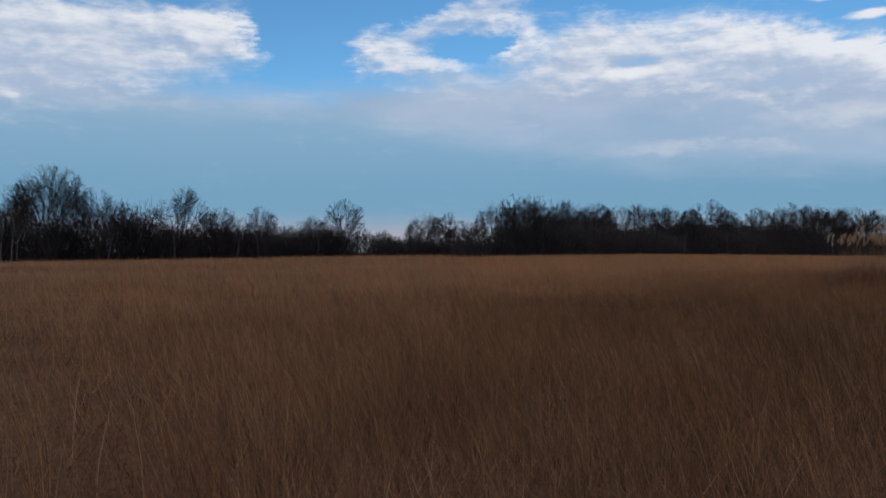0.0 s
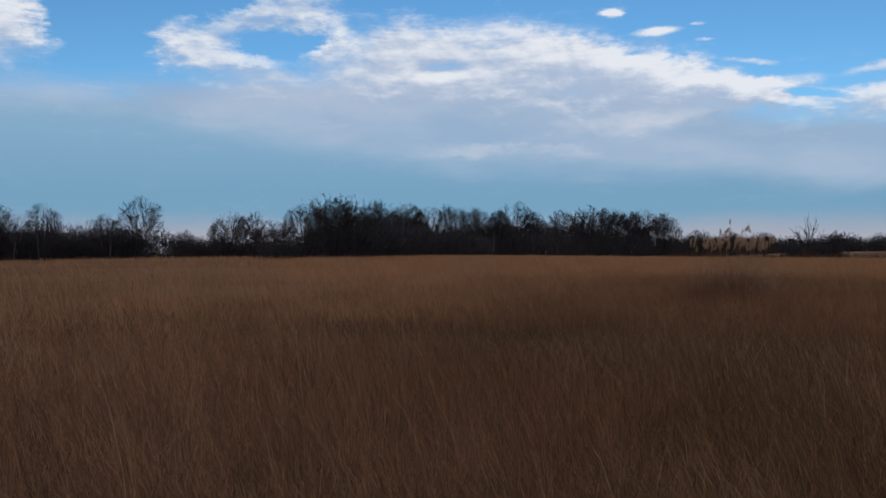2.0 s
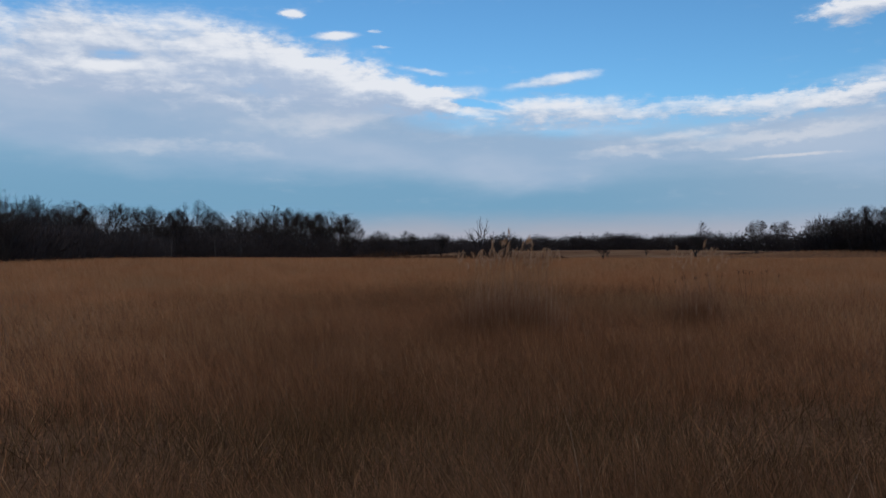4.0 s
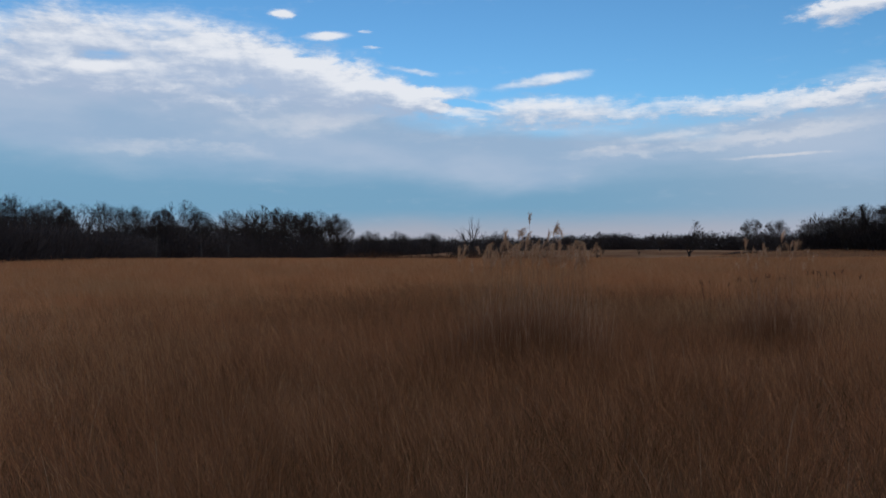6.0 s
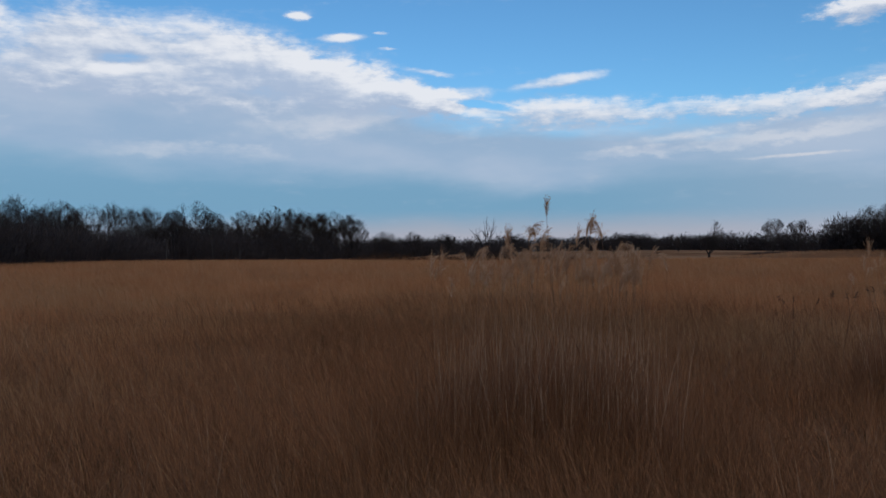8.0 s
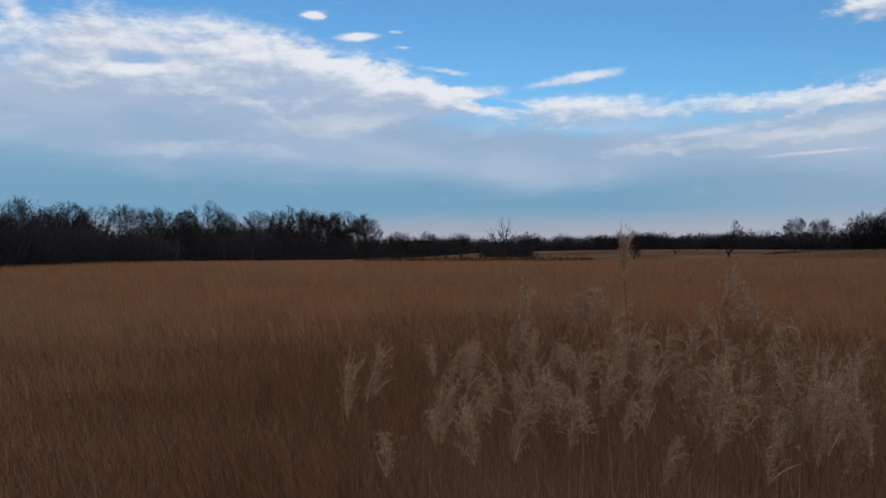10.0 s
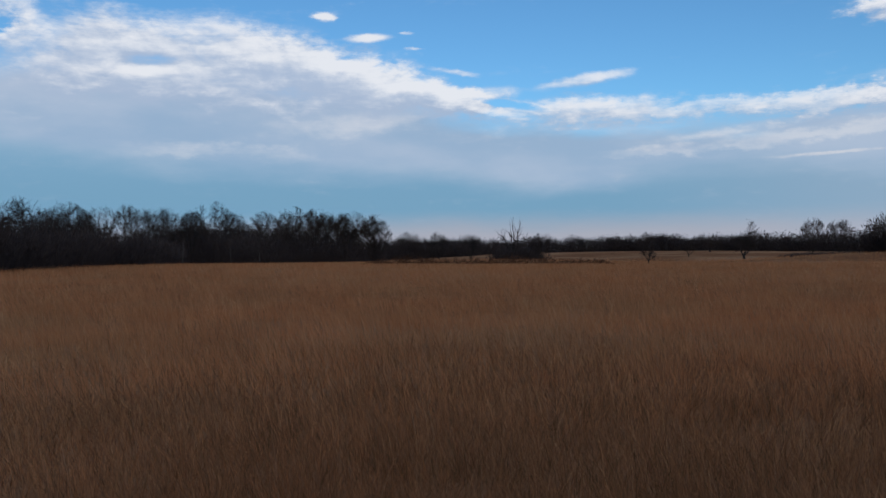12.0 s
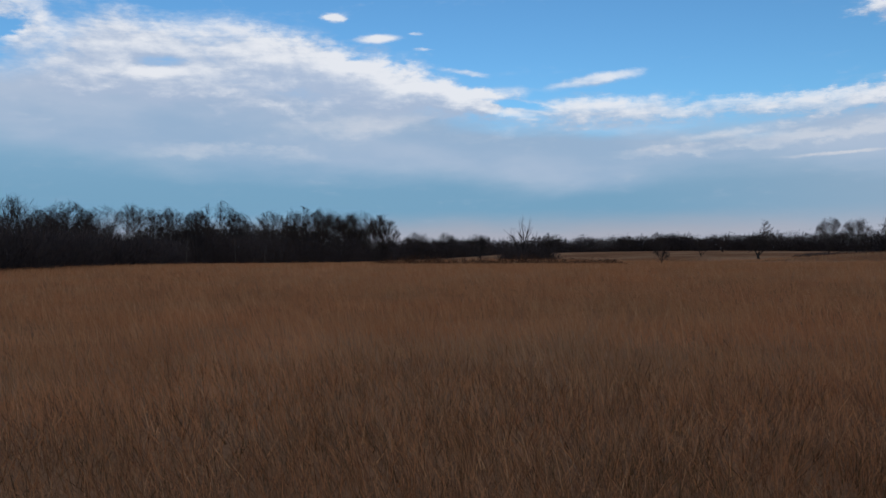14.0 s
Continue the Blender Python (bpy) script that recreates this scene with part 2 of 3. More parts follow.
def ground_material():
    m, nt, b = nodes_of("dry_thatch")
    fine = noise_node(nt, 9.0, 6, 0.65)
    mid = noise_node(nt, 0.5, 4)
    wide = noise_node(nt, 0.02, 4)
    col = ramp_node(nt, fine, [(0.3, (0.10, 0.050, 0.030)), (0.5, (0.19, 0.098, 0.056)), (0.75, (0.29, 0.155, 0.090))])
    col = mixed(nt, 1.0, col, ramp_node(nt, mid, [(0.3, (0.7, 0.66, 0.6)), (0.7, (1.1, 1.05, 1.0))]), "MULTIPLY")
    col = mixed(nt, ramp_node(nt, wide, [(0.45, (0, 0, 0)), (0.6, (0.5, 0.5, 0.5))]), col, (0.35, 0.212, 0.125))
    nt.links.new(col, b.inputs["Base Color"])
    b.inputs["Roughness"].default_value = 1.0
    b.inputs["Specular IOR Level"].default_value = 0.0
    bumped(nt, b, fine, 0.8, 0.05)
    return m


GROUND = ground_material()
GRASS = plant_material("dry_grass", [(0.0, (0.36, 0.156, 0.070)), (0.4, (0.43, 0.195, 0.090)),
                                     (0.85, (0.49, 0.235, 0.114)), (1.0, (0.60, 0.345, 0.180))], 0.3, (0.74, 0.70, 0.67), 0.8, 0.28, True)
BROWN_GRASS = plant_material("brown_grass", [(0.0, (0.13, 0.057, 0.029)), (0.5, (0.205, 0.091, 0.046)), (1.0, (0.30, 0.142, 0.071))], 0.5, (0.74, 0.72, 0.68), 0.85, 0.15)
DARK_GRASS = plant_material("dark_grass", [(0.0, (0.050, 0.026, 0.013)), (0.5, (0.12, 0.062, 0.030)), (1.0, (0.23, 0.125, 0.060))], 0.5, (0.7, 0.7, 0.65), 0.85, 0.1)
STALK = plant_material("reed_stalk", [(0.0, (0.20, 0.105, 0.062)), (0.6, (0.34, 0.19, 0.115)), (1.0, (0.50, 0.33, 0.22))], 1.0, (0.8, 0.76, 0.72), 0.8)
LEAF = plant_material("reed_leaf", [(0.0, (0.14, 0.058, 0.031)), (0.6, (0.25, 0.11, 0.060)), (1.0, (0.36, 0.18, 0.100))], 1.0, (0.8, 0.76, 0.72))
PLUME = plant_material("reed_plume", [(0.0, (0.36, 0.18, 0.092)), (0.6, (0.50, 0.28, 0.155)), (0.86, (0.62, 0.41, 0.27)), (1.0, (0.88, 0.77, 0.66))], 2.0, (0.85, 0.8, 0.76), 0.9, 0.3)
BARK = bark_material("winter_bark", (0.020, 0.017, 0.017), (0.046, 0.037, 0.034))
TWIG = bark_material("winter_twigs", (0.022, 0.018, 0.018), (0.052, 0.040, 0.036), 1.5)
PALE = bark_material("pale_birch_bark", (0.05, 0.045, 0.043), (0.14, 0.13, 0.122), 2.0)
SCRUB = plant_material("scrub_stems", [(0.0, (0.034, 0.029, 0.031)), (0.7, (0.052, 0.042, 0.042)), (1.0, (0.078, 0.058, 0.050))], 0.06, (0.7, 0.7, 0.72), 0.9, 0.0)
BRACKEN = plant_material("dead_bracken", [(0.0, (0.045, 0.022, 0.014)), (1.0, (0.12, 0.06, 0.035))], 0.2, (0.7, 0.7, 0.7), 0.9, 0.0)
WEED = plant_material("dead_weed", [(0.0, (0.03, 0.02, 0.015)), (1.0, (0.09, 0.055, 0.035))], 1.0, (0.8, 0.8, 0.8), 0.9, 0.0)


# ---- mesh helpers ----
def mesh_from(name, verts, faces, material, smooth=False):
    me = bpy.data.meshes.new(name)
    verts = np.asarray(verts, dtype=np.float32).reshape(-1, 3)
    if isinstance(faces, np.ndarray):
        k = faces.shape[1]
        me.vertices.add(len(verts))
        me.vertices.foreach_set("co", verts.ravel())
        me.loops.add(faces.size)
        me.loops.foreach_set("vertex_index", faces.astype(np.int32).ravel())
        me.polygons.add(len(faces))
        me.polygons.foreach_set("loop_start", np.arange(0, faces.size, k, dtype=np.int32))
        me.update(calc_edges=True)
    else:
        me.from_pydata(verts.tolist(), [], faces)
        me.update()
    me.materials.append(material)
    if smooth:
        me.polygons.foreach_set("use_smooth", [True] * len(me.polygons))
    return me


def part(name, me, parent, label=""):
    ob = new(name, me)
    ob.parent = parent
    return tagged(ob, label) if label else ob


# ---- ground ----
SWELLS = [(0.8, 30, 220, 110), (-0.6, 225, 440, 110), (-3.2, 305, 285, 165), (3.6, 301, 205, 48), (1.9, 207, 298, 52), (2.4, 440, 470, 130), (-0.5, -85, 175, 70)]


def ground_z(x, y):
    x, y = np.asarray(x, dtype=float), np.asarray(y, dtype=float)
    z = np.zeros(np.broadcast(x, y).shape)
    for h, cx, cy, r in SWELLS:
        z = z + h * np.exp(-((x - cx) ** 2 + (y - cy) ** 2) / (r * r))
    z = z + 0.05 * np.sin(x * 0.41 + 1.3) * np.sin(y * 0.37) + 0.03 * np.sin(x * 1.1 + y * 0.8)
    return z


def build_ground():
    radii = np.concatenate([[0.0], np.geomspace(1.5, 4600, 110)])
    spokes = 240
    ang = np.linspace(0, 2 * np.pi, spokes, endpoint=False)
    R, A = np.meshgrid(radii[1:], ang, indexing="ij")
    X, Y = 8 + R * np.sin(A), 18 + R * np.cos(A)
    V = np.stack([X, Y, ground_z(X, Y)], -1).reshape(-1, 3)
    V = np.vstack([[8, 18, float(ground_z(8, 18))], V])
    faces = [(0, 1 + (j + 1) % spokes, 1 + j) for j in range(spokes)]
    for i in range(len(radii) - 2):
        a, b = 1 + i * spokes, 1 + (i + 1) * spokes
        faces += [(a + j, a + (j + 1) % spokes, b + (j + 1) % spokes, b + j) for j in range(spokes)]
    ob = new("ground", mesh_from("ground", V, faces, GROUND, True))
    tagged(ob, "flat meadow floor of brown matted dead grass", "ground", kind="structure")


build_ground()

# ---- grass ----
rng = np.random.default_rng(7)
FLIGHT = np.array([(-1.8, 0), (-1.3, 5.9), (0.1, 12.6), (3.0, 17.2), (6.5, 21.3), (10.2, 26.2), (15.7, 33.8)], dtype=float)


def near_line(P):
    """Distance of plan points from the open strip down the meadow."""
    best = np.full(len(P), 1e9)
    for a, b in zip(FLIGHT[:-1], FLIGHT[1:]):
        d = b - a
        s = np.clip(((P - a) @ d) / (d @ d), 0, 1)
        best = np.minimum(best, np.linalg.norm(P - a - s[:, None] * d, axis=1))
    return best


def value_noise(P, cell, seed):
    """Smooth noise in 0..1 over the plan."""
    q = P / cell
    i = np.floor(q).astype(np.int64)
    f = q - i
    f = f * f * (3 - 2 * f)

    def h(ix, iy):
        n = (ix * 374761393 + iy * 668265263 + seed * 974711) & 0x7FFFFFFF
        n = ((n ^ (n >> 13)) * 1274126177) & 0x7FFFFFFF
        return ((n ^ (n >> 16)) & 0xFFFF) / 65535.0
    a, b = h(i[:, 0], i[:, 1]), h(i[:, 0] + 1, i[:, 1])
    c, d = h(i[:, 0], i[:, 1] + 1), h(i[:, 0] + 1, i[:, 1] + 1)
    return (a * (1 - f[:, 0]) + b * f[:, 0]) * (1 - f[:, 1]) + (c * (1 - f[:, 0]) + d * f[:, 0]) * f[:, 1]


def oval(P, cx, cy, along, across, turn):
    """1 at the middle of an oval of the plan, falling to 0; turn: degrees by which its length is turned from +x."""
    t = math.radians(turn)
    u = (P - np.array([cx, cy])) @ np.array([[math.cos(t), -math.sin(t)], [math.sin(t), math.cos(t)]])
    return np.exp(-(u[:, 0] / along) ** 2 - (u[:, 1] / across) ** 2)


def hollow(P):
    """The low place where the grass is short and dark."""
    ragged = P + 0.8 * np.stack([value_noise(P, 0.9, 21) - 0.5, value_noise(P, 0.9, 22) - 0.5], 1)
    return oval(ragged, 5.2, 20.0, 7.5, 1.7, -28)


def ribbons(P, z, h, w, lean, lean_a, turn, segs):
    """Blades as tapering ribbons of segs pieces that bow over: vertices and triangles."""
    n = len(P)
    D = np.stack([np.cos(lean_a), np.sin(lean_a)], 1)
    W = np.stack([np.cos(turn), np.sin(turn)], 1) * (w / 2)[:, None]
    rows = []
    for k in range(segs + 1):
        t = k / segs
        c = P + D * (lean * t ** 1.8)[:, None]
        zz = z + h * (t - 0.16 * (lean / h) * t ** 3)
        if k < segs:
            g = 1.0 - 0.55 * t
            rows += [np.column_stack([c - W * g, zz]), np.column_stack([c + W * g, zz])]
        else:
            rows.append(np.column_stack([c, zz]))
    V = np.stack(rows, 1)
    i = (2 * segs + 1) * np.arange(n)[:, None]
    F = []
    for k in range(segs):
        a = 2 * k
        if k < segs - 1:
            F += [i + np.array([a, a + 1, a + 3]), i + np.array([a, a + 3, a + 2])]
        else:
            F.append(i + np.array([a, a + 1, a + 2]))
    return V, np.stack(F, 1).reshape(-1, 3), 2 * segs - 1


def grass_object(V, F, dark, label):
    me = mesh_from("grass", V, F, GRASS)
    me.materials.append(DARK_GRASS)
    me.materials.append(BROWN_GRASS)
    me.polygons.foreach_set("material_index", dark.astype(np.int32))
    tagged(new("grass", me), label, "grass", kind="stuff")


def scatter(count, near, far):
    """Plan points along the open strip, thinning with distance from it."""
    s = rng.random(count) * (len(FLIGHT) - 1)
    k = s.astype(int)
    f = (s - k)[:, None]
    base = FLIGHT[k] * (1 - f) + FLIGHT[k + 1] * f
    r = np.exp(rng.uniform(math.log(near), math.log(far), count))
    mid = np.interp(s, [0, 1, 2, 3, 6], [2, 10, 33, 36, 33])
    a = np.radians(mid + rng.uniform(-36, 36, count))
    return base + np.stack([np.sin(a), np.cos(a)], 1) * r[:, None]


def tussocks(P, cell, gather, seed):
    """Draws plan points towards the uneven tussocks that they belong to: moved points, and the way and distance from each one's middle."""
    i = np.floor(P / cell)
    best, mid = np.full(len(P), 1e9), np.zeros_like(P)
    for dx in (-1, 0, 1):
        for dy in (-1, 0, 1):
            c = i + np.array([dx, dy])
            o = np.stack([np.sin(c[:, 0] * 127.1 + c[:, 1] * 311.7 + seed) * 43758.5453, np.sin(c[:, 0] * 269.5 + c[:, 1] * 183.3 + seed) * 43758.5453], 1) % 1.0
            q = (c + o) * cell
            d = np.linalg.norm(P - q, axis=1)
            near = d < best
            best = np.where(near, d, best)
            mid[near] = q[near]
    out = P - mid
    return P - out * gather, out / np.maximum(best, 1e-6)[:, None], best / cell


def build_grass(count):
    P = scatter(count, 2.6, 480)
    P = P + rng.normal(0, 0.06, P.shape)
    # near the strip the grass stands in tussocks with worn gaps between them
    d = near_line(P)
    clump = np.clip(1.25 - d / 30, 0, 1)
    P, out, edge = tussocks(P, 0.62, (0.50 * clump * rng.random(count))[:, None], 5)
    tuft = value_noise(P, 0.34, 31)
    keep = rng.random(count) < np.clip(0.34 + d / 5.0, 0, 1) * np.clip(0.45 + 0.9 * tuft, 0, 1) * (1 - 0.88 * hollow(P))
    P, d, tuft, out, edge, clump = P[keep], d[keep], tuft[keep], out[keep], edge[keep], clump[keep]
    n = len(P)
    low = hollow(P)
    patchy = value_noise(P, 2.6, 3) * 0.45 + value_noise(P, 0.8, 5) * 0.3 + tuft * 0.25
    h = (0.40 + 0.60 * patchy) * rng.uniform(0.6, 1.2, n) * (1 - 0.80 * low) * (1.12 - 0.42 * clump * edge)
    tall = rng.random(n) < 0.05
    h = np.where(tall, h * 1.3, h)
    w = np.clip(0.0018 + 0.00034 * d, 0.0023, 0.15) * rng.uniform(0.6, 1.4, n)
    # the whole meadow leans with the wind; at each tussock's rim the blades fall outwards
    lean_a = math.radians(184) + (value_noise(P, 1.9, 11) - 0.5) * 2.2 + (value_noise(P, 0.5, 12) - 0.5) * 2.4 + rng.normal(0, 1.05, n)
    D = np.stack([np.cos(lean_a), np.sin(lean_a)], 1) + out * (0.75 * clump * edge)[:, None]
    lean_a = np.arctan2(D[:, 1], D[:, 0])
    lean = h * np.where(tall, 0.3, 0.22 + 0.85 * rng.random(n) ** 1.3)
    turn = rng.uniform(0, np.pi, n)
    z = ground_z(P[:, 0], P[:, 1]) - 0.02
    # dark growth in the low place, shade painted beside it, brown shades elsewhere: 0 tan, 1 dark, 2 brown
    # the ovals right of the strip are shade put into the blade colour
    dark_or_shaded = np.maximum(np.clip(1.5 * low, 0, 1), 0.75 * oval(P, 3.8, 10.6, 10, 2.9, 66))
    dark_or_shaded = np.maximum(dark_or_shaded, 0.6 * oval(P, 6.6, 16.4, 5.0, 2.4, 40))
    dark_or_shaded = np.maximum(dark_or_shaded, 0.45 * oval(P, 2.6, 16.8, 6.0, 3.0, 50))
    # past the strip's end the foreground is shaded by colour as well
    dark_or_shaded = np.maximum(dark_or_shaded, 0.5 * oval(P, 21, 42.5, 9, 9, 0))
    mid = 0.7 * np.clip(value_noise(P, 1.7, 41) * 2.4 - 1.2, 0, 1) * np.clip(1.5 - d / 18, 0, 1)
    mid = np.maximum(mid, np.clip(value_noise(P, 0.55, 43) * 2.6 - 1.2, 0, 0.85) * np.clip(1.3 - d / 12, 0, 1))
    # browner towards the strip: shade of the gaps between blades, given as colour
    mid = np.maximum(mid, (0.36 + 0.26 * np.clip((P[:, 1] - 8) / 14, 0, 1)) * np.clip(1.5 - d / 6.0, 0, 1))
    dark = np.where(rng.random(n) < dark_or_shaded, 1, np.where(rng.random(n) < mid, 2, 0))
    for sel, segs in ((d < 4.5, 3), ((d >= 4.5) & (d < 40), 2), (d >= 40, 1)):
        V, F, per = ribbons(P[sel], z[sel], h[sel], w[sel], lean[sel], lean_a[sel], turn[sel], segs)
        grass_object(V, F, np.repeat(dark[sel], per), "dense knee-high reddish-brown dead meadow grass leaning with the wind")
    # wispy seed heads: short soft hairs about the upper part of the stems
    pick = np.where((d < 9) & (rng.random(n) < 0.34))[0]
    pick = np.repeat(pick, 4)
    t = rng.uniform(0.66, 1.0, len(pick))
    D = np.stack([np.cos(lean_a[pick]), np.sin(lean_a[pick])], 1)
    c = P[pick] + D * (lean[pick] * t ** 1.8)[:, None]
    zz = z[pick] + h[pick] * (t - 0.16 * (lean[pick] / h[pick]) * t ** 3)
    V, F, per = ribbons(c, zz, rng.uniform(0.02, 0.075, len(pick)), rng.uniform(0.0014, 0.0030, len(pick)), rng.uniform(0.01, 0.06, len(pick)),
                        lean_a[pick] + rng.normal(0, 0.8, len(pick)), rng.uniform(0, np.pi, len(pick)), 1)
    grass_object(V, F, dark[pick], "wispy seed heads on the tips of the dry grass")
    # single straw-pale stems that stand out of the mass
    pick = np.where((d < 12) & (rng.random(n) < 0.012))[0]
    V, F, per = ribbons(P[pick], z[pick], h[pick] * 1.25, rng.uniform(0.003, 0.0055, len(pick)), lean[pick] * 0.8, lean_a[pick] + rng.normal(0, 0.5, len(pick)), turn[pick], 3)
    tagged(new("straw", mesh_from("straw", V, F, STALK)), "scattered straw-pale dry stems among the brown grass", "grass", kind="stuff")
    # matted short growth between the blades, coloured dark near the strip to deepen the shade there
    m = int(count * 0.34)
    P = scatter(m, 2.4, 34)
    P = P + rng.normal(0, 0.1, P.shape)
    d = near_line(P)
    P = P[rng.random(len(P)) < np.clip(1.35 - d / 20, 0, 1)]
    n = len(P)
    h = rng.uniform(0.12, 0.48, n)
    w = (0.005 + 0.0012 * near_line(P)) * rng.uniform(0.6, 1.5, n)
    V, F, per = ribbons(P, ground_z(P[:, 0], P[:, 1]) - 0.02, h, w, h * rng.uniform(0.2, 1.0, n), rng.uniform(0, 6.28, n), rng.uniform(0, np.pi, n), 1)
    # dark and brown shares stand in for shade low in the stand, fading with distance
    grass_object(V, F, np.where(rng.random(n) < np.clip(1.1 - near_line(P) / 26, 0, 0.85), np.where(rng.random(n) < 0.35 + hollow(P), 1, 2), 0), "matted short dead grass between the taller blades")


build_grass(650000)


# ---- trees ----
def tube(V, F, a, b, ra, rb, sides=3):
    """A tapered branch from a to b."""
    d = (b - a)
    ln = d.length or 1e-6
    d = d / ln
    u = d.cross(Vector((0.31, 0.87, 0.4))).normalized()
    v = d.cross(u)
    i = len(V)
    for c, r in ((a, ra), (b, rb)):
        for s in range(sides):
            t = 2 * math.pi * s / sides
            V.append(c + u * (r * math.cos(t)) + v * (r * math.sin(t)))
    for s in range(sides):
        n = (s + 1) % sides
        F.append((i + s, i + n, i + sides + n, i + sides + s))


def sliver(V, F, a, b, w, rnd):
    u = (b - a).cross(Vector((rnd.uniform(-1, 1), rnd.uniform(-1, 1), rnd.uniform(-.4, .4)))).normalized() * (w / 2)
    i = len(V)
    V += [a - u, a + u, b]
    F.append((i, i + 1, i + 2))


def tree_meshes(seed, stems=7, wide=0.42, bole=0.16, low=0.12, spread=0.8, lean=0.30, side=1.0, hair=4, tip=0.0016, kink=0.10, bark=None):
    """A bare tree one metre high that forks low into rising limbs, boughs and fine twigs: (trunk and limbs, twigs)."""
    rnd = random.Random(seed)
    V, F, TV, TF = [], [], [], []
    zc, hz = (1 + low) / 2, (1 - low) / 2
    lump = [rnd.uniform(0.84, 1.06) for _ in range(9)]

    def inside(p):
        """How much of the crown's rounded, uneven outline lies beyond p: 1 in its middle, 0 at its edge."""
        g = lump[int((math.atan2(p.y, p.x) + math.pi) / 6.2832 * 4.99)] * lump[5 + int(min(max(p.z, 0), 0.999) * 4)]
        return 1 - math.sqrt((p.x / (wide * g)) ** 2 + (p.y / (wide * g)) ** 2 + ((p.z - zc) / (hz * g)) ** 2 if p.z > zc else
                             (p.x / (wide * g)) ** 2 + (p.y / (wide * g)) ** 2 + ((p.z - zc) / (hz * 1.15)) ** 2)

    def jitter(v, k):
        return (v + Vector((rnd.gauss(0, k), rnd.gauss(0, k), rnd.gauss(0, k * 0.6)))).normalized()

    def twigs(p, v, ln):
        for _ in range(hair):
            w = jitter(v, 0.42)
            sliver(TV, TF, p, p + w * ln * rnd.uniform(0.5, 1.1), tip * 1.25, rnd)

    def grow(p, v, ln, r, level):
        steps = (9, 6, 4, 3)[level]
        for k in range(steps):
            q = p + v * (ln / steps)
            if level and inside(q) < 0:
                break
            r2 = r * (0.88, 0.84, 0.80, 0.75)[level]
            if level == 0 or (level == 1 and k < 3):
                tube(V, F, p, q, r, r2, 5 if level == 0 else 4)
            elif level < 3:
                tube(TV, TF, p, q, r, r2, 3)
            else:
                sliver(TV, TF, p, q + v * (ln / steps), max(r * 2.2, tip * 1.7), rnd)
            p, r = q, r2
            rise = (0.10, 0.06, 0.05, 0.03)[level]
            v = (jitter(v, kink * (1, 1.2, 1.4, 1.5)[level]) + Vector((0, 0, rise))).normalized()
            if level < 3 and k >= (2, 1, 0)[level]:
                n = (1.7, 1.5, 1.7)[level] * side
                for _ in range(int(n) + (rnd.random() < n % 1)):
                    out = Vector((p.x, p.y, 0)).normalized() if p.xy.length > 0.01 else Vector((0, 0, 0))
                    turn = Vector((rnd.gauss(0, 1), rnd.gauss(0, 1), rnd.gauss(0.1, 0.5))).normalized()
                    w = (v * 0.95 + turn * 0.72 + out * 0.18).normalized()
                    room = max(inside(p), 0.08)
                    grow(p, w, min(ln * rnd.uniform(0.34, 0.60), 0.12 + room * 0.5), max(r * 0.62, tip * (2.2, 1.3, 0.8)[level]), level + 1)
            elif level == 3:
                twigs(p, v, rnd.uniform(0.025, 0.055))
        if level < 3:
            twigs(p, v, 0.06)

    girth = tip * 13
    p, v = Vector((0, 0, -0.02)), Vector((0, 0, 1))
    for k in range(4):
        q = p + v * ((bole + 0.02) / 4)
        tube(V, F, p, q, girth * (1.5 if k == 0 else 1.12 - 0.04 * k), girth * (1.08 - 0.04 * k), 7)
        p, v = q, jitter(v, 0.05)
    for i in range(stems):
        a = 2.399 * i + rnd.uniform(-0.4, 0.4)
        out = spread * math.sqrt((i + 0.3) / stems) * rnd.uniform(0.8, 1.15)
        w = Vector((math.cos(a) * out, math.sin(a) * out, 1)).normalized()
        reach = 0.94 * (1 - bole) * (1 - lean * min(out, 1.2))
        grow(p - Vector((0, 0, bole * rnd.uniform(0, 0.35))), w, reach, girth * rnd.uniform(0.34, 0.50), 0)
    top = sorted(v.z for v in TV)[-12]
    V, TV = [v / top for v in V], [v / top for v in TV]
    return mesh_from("trunk", V, F, bark or BARK, True), mesh_from("crown", TV, TF, TWIG)


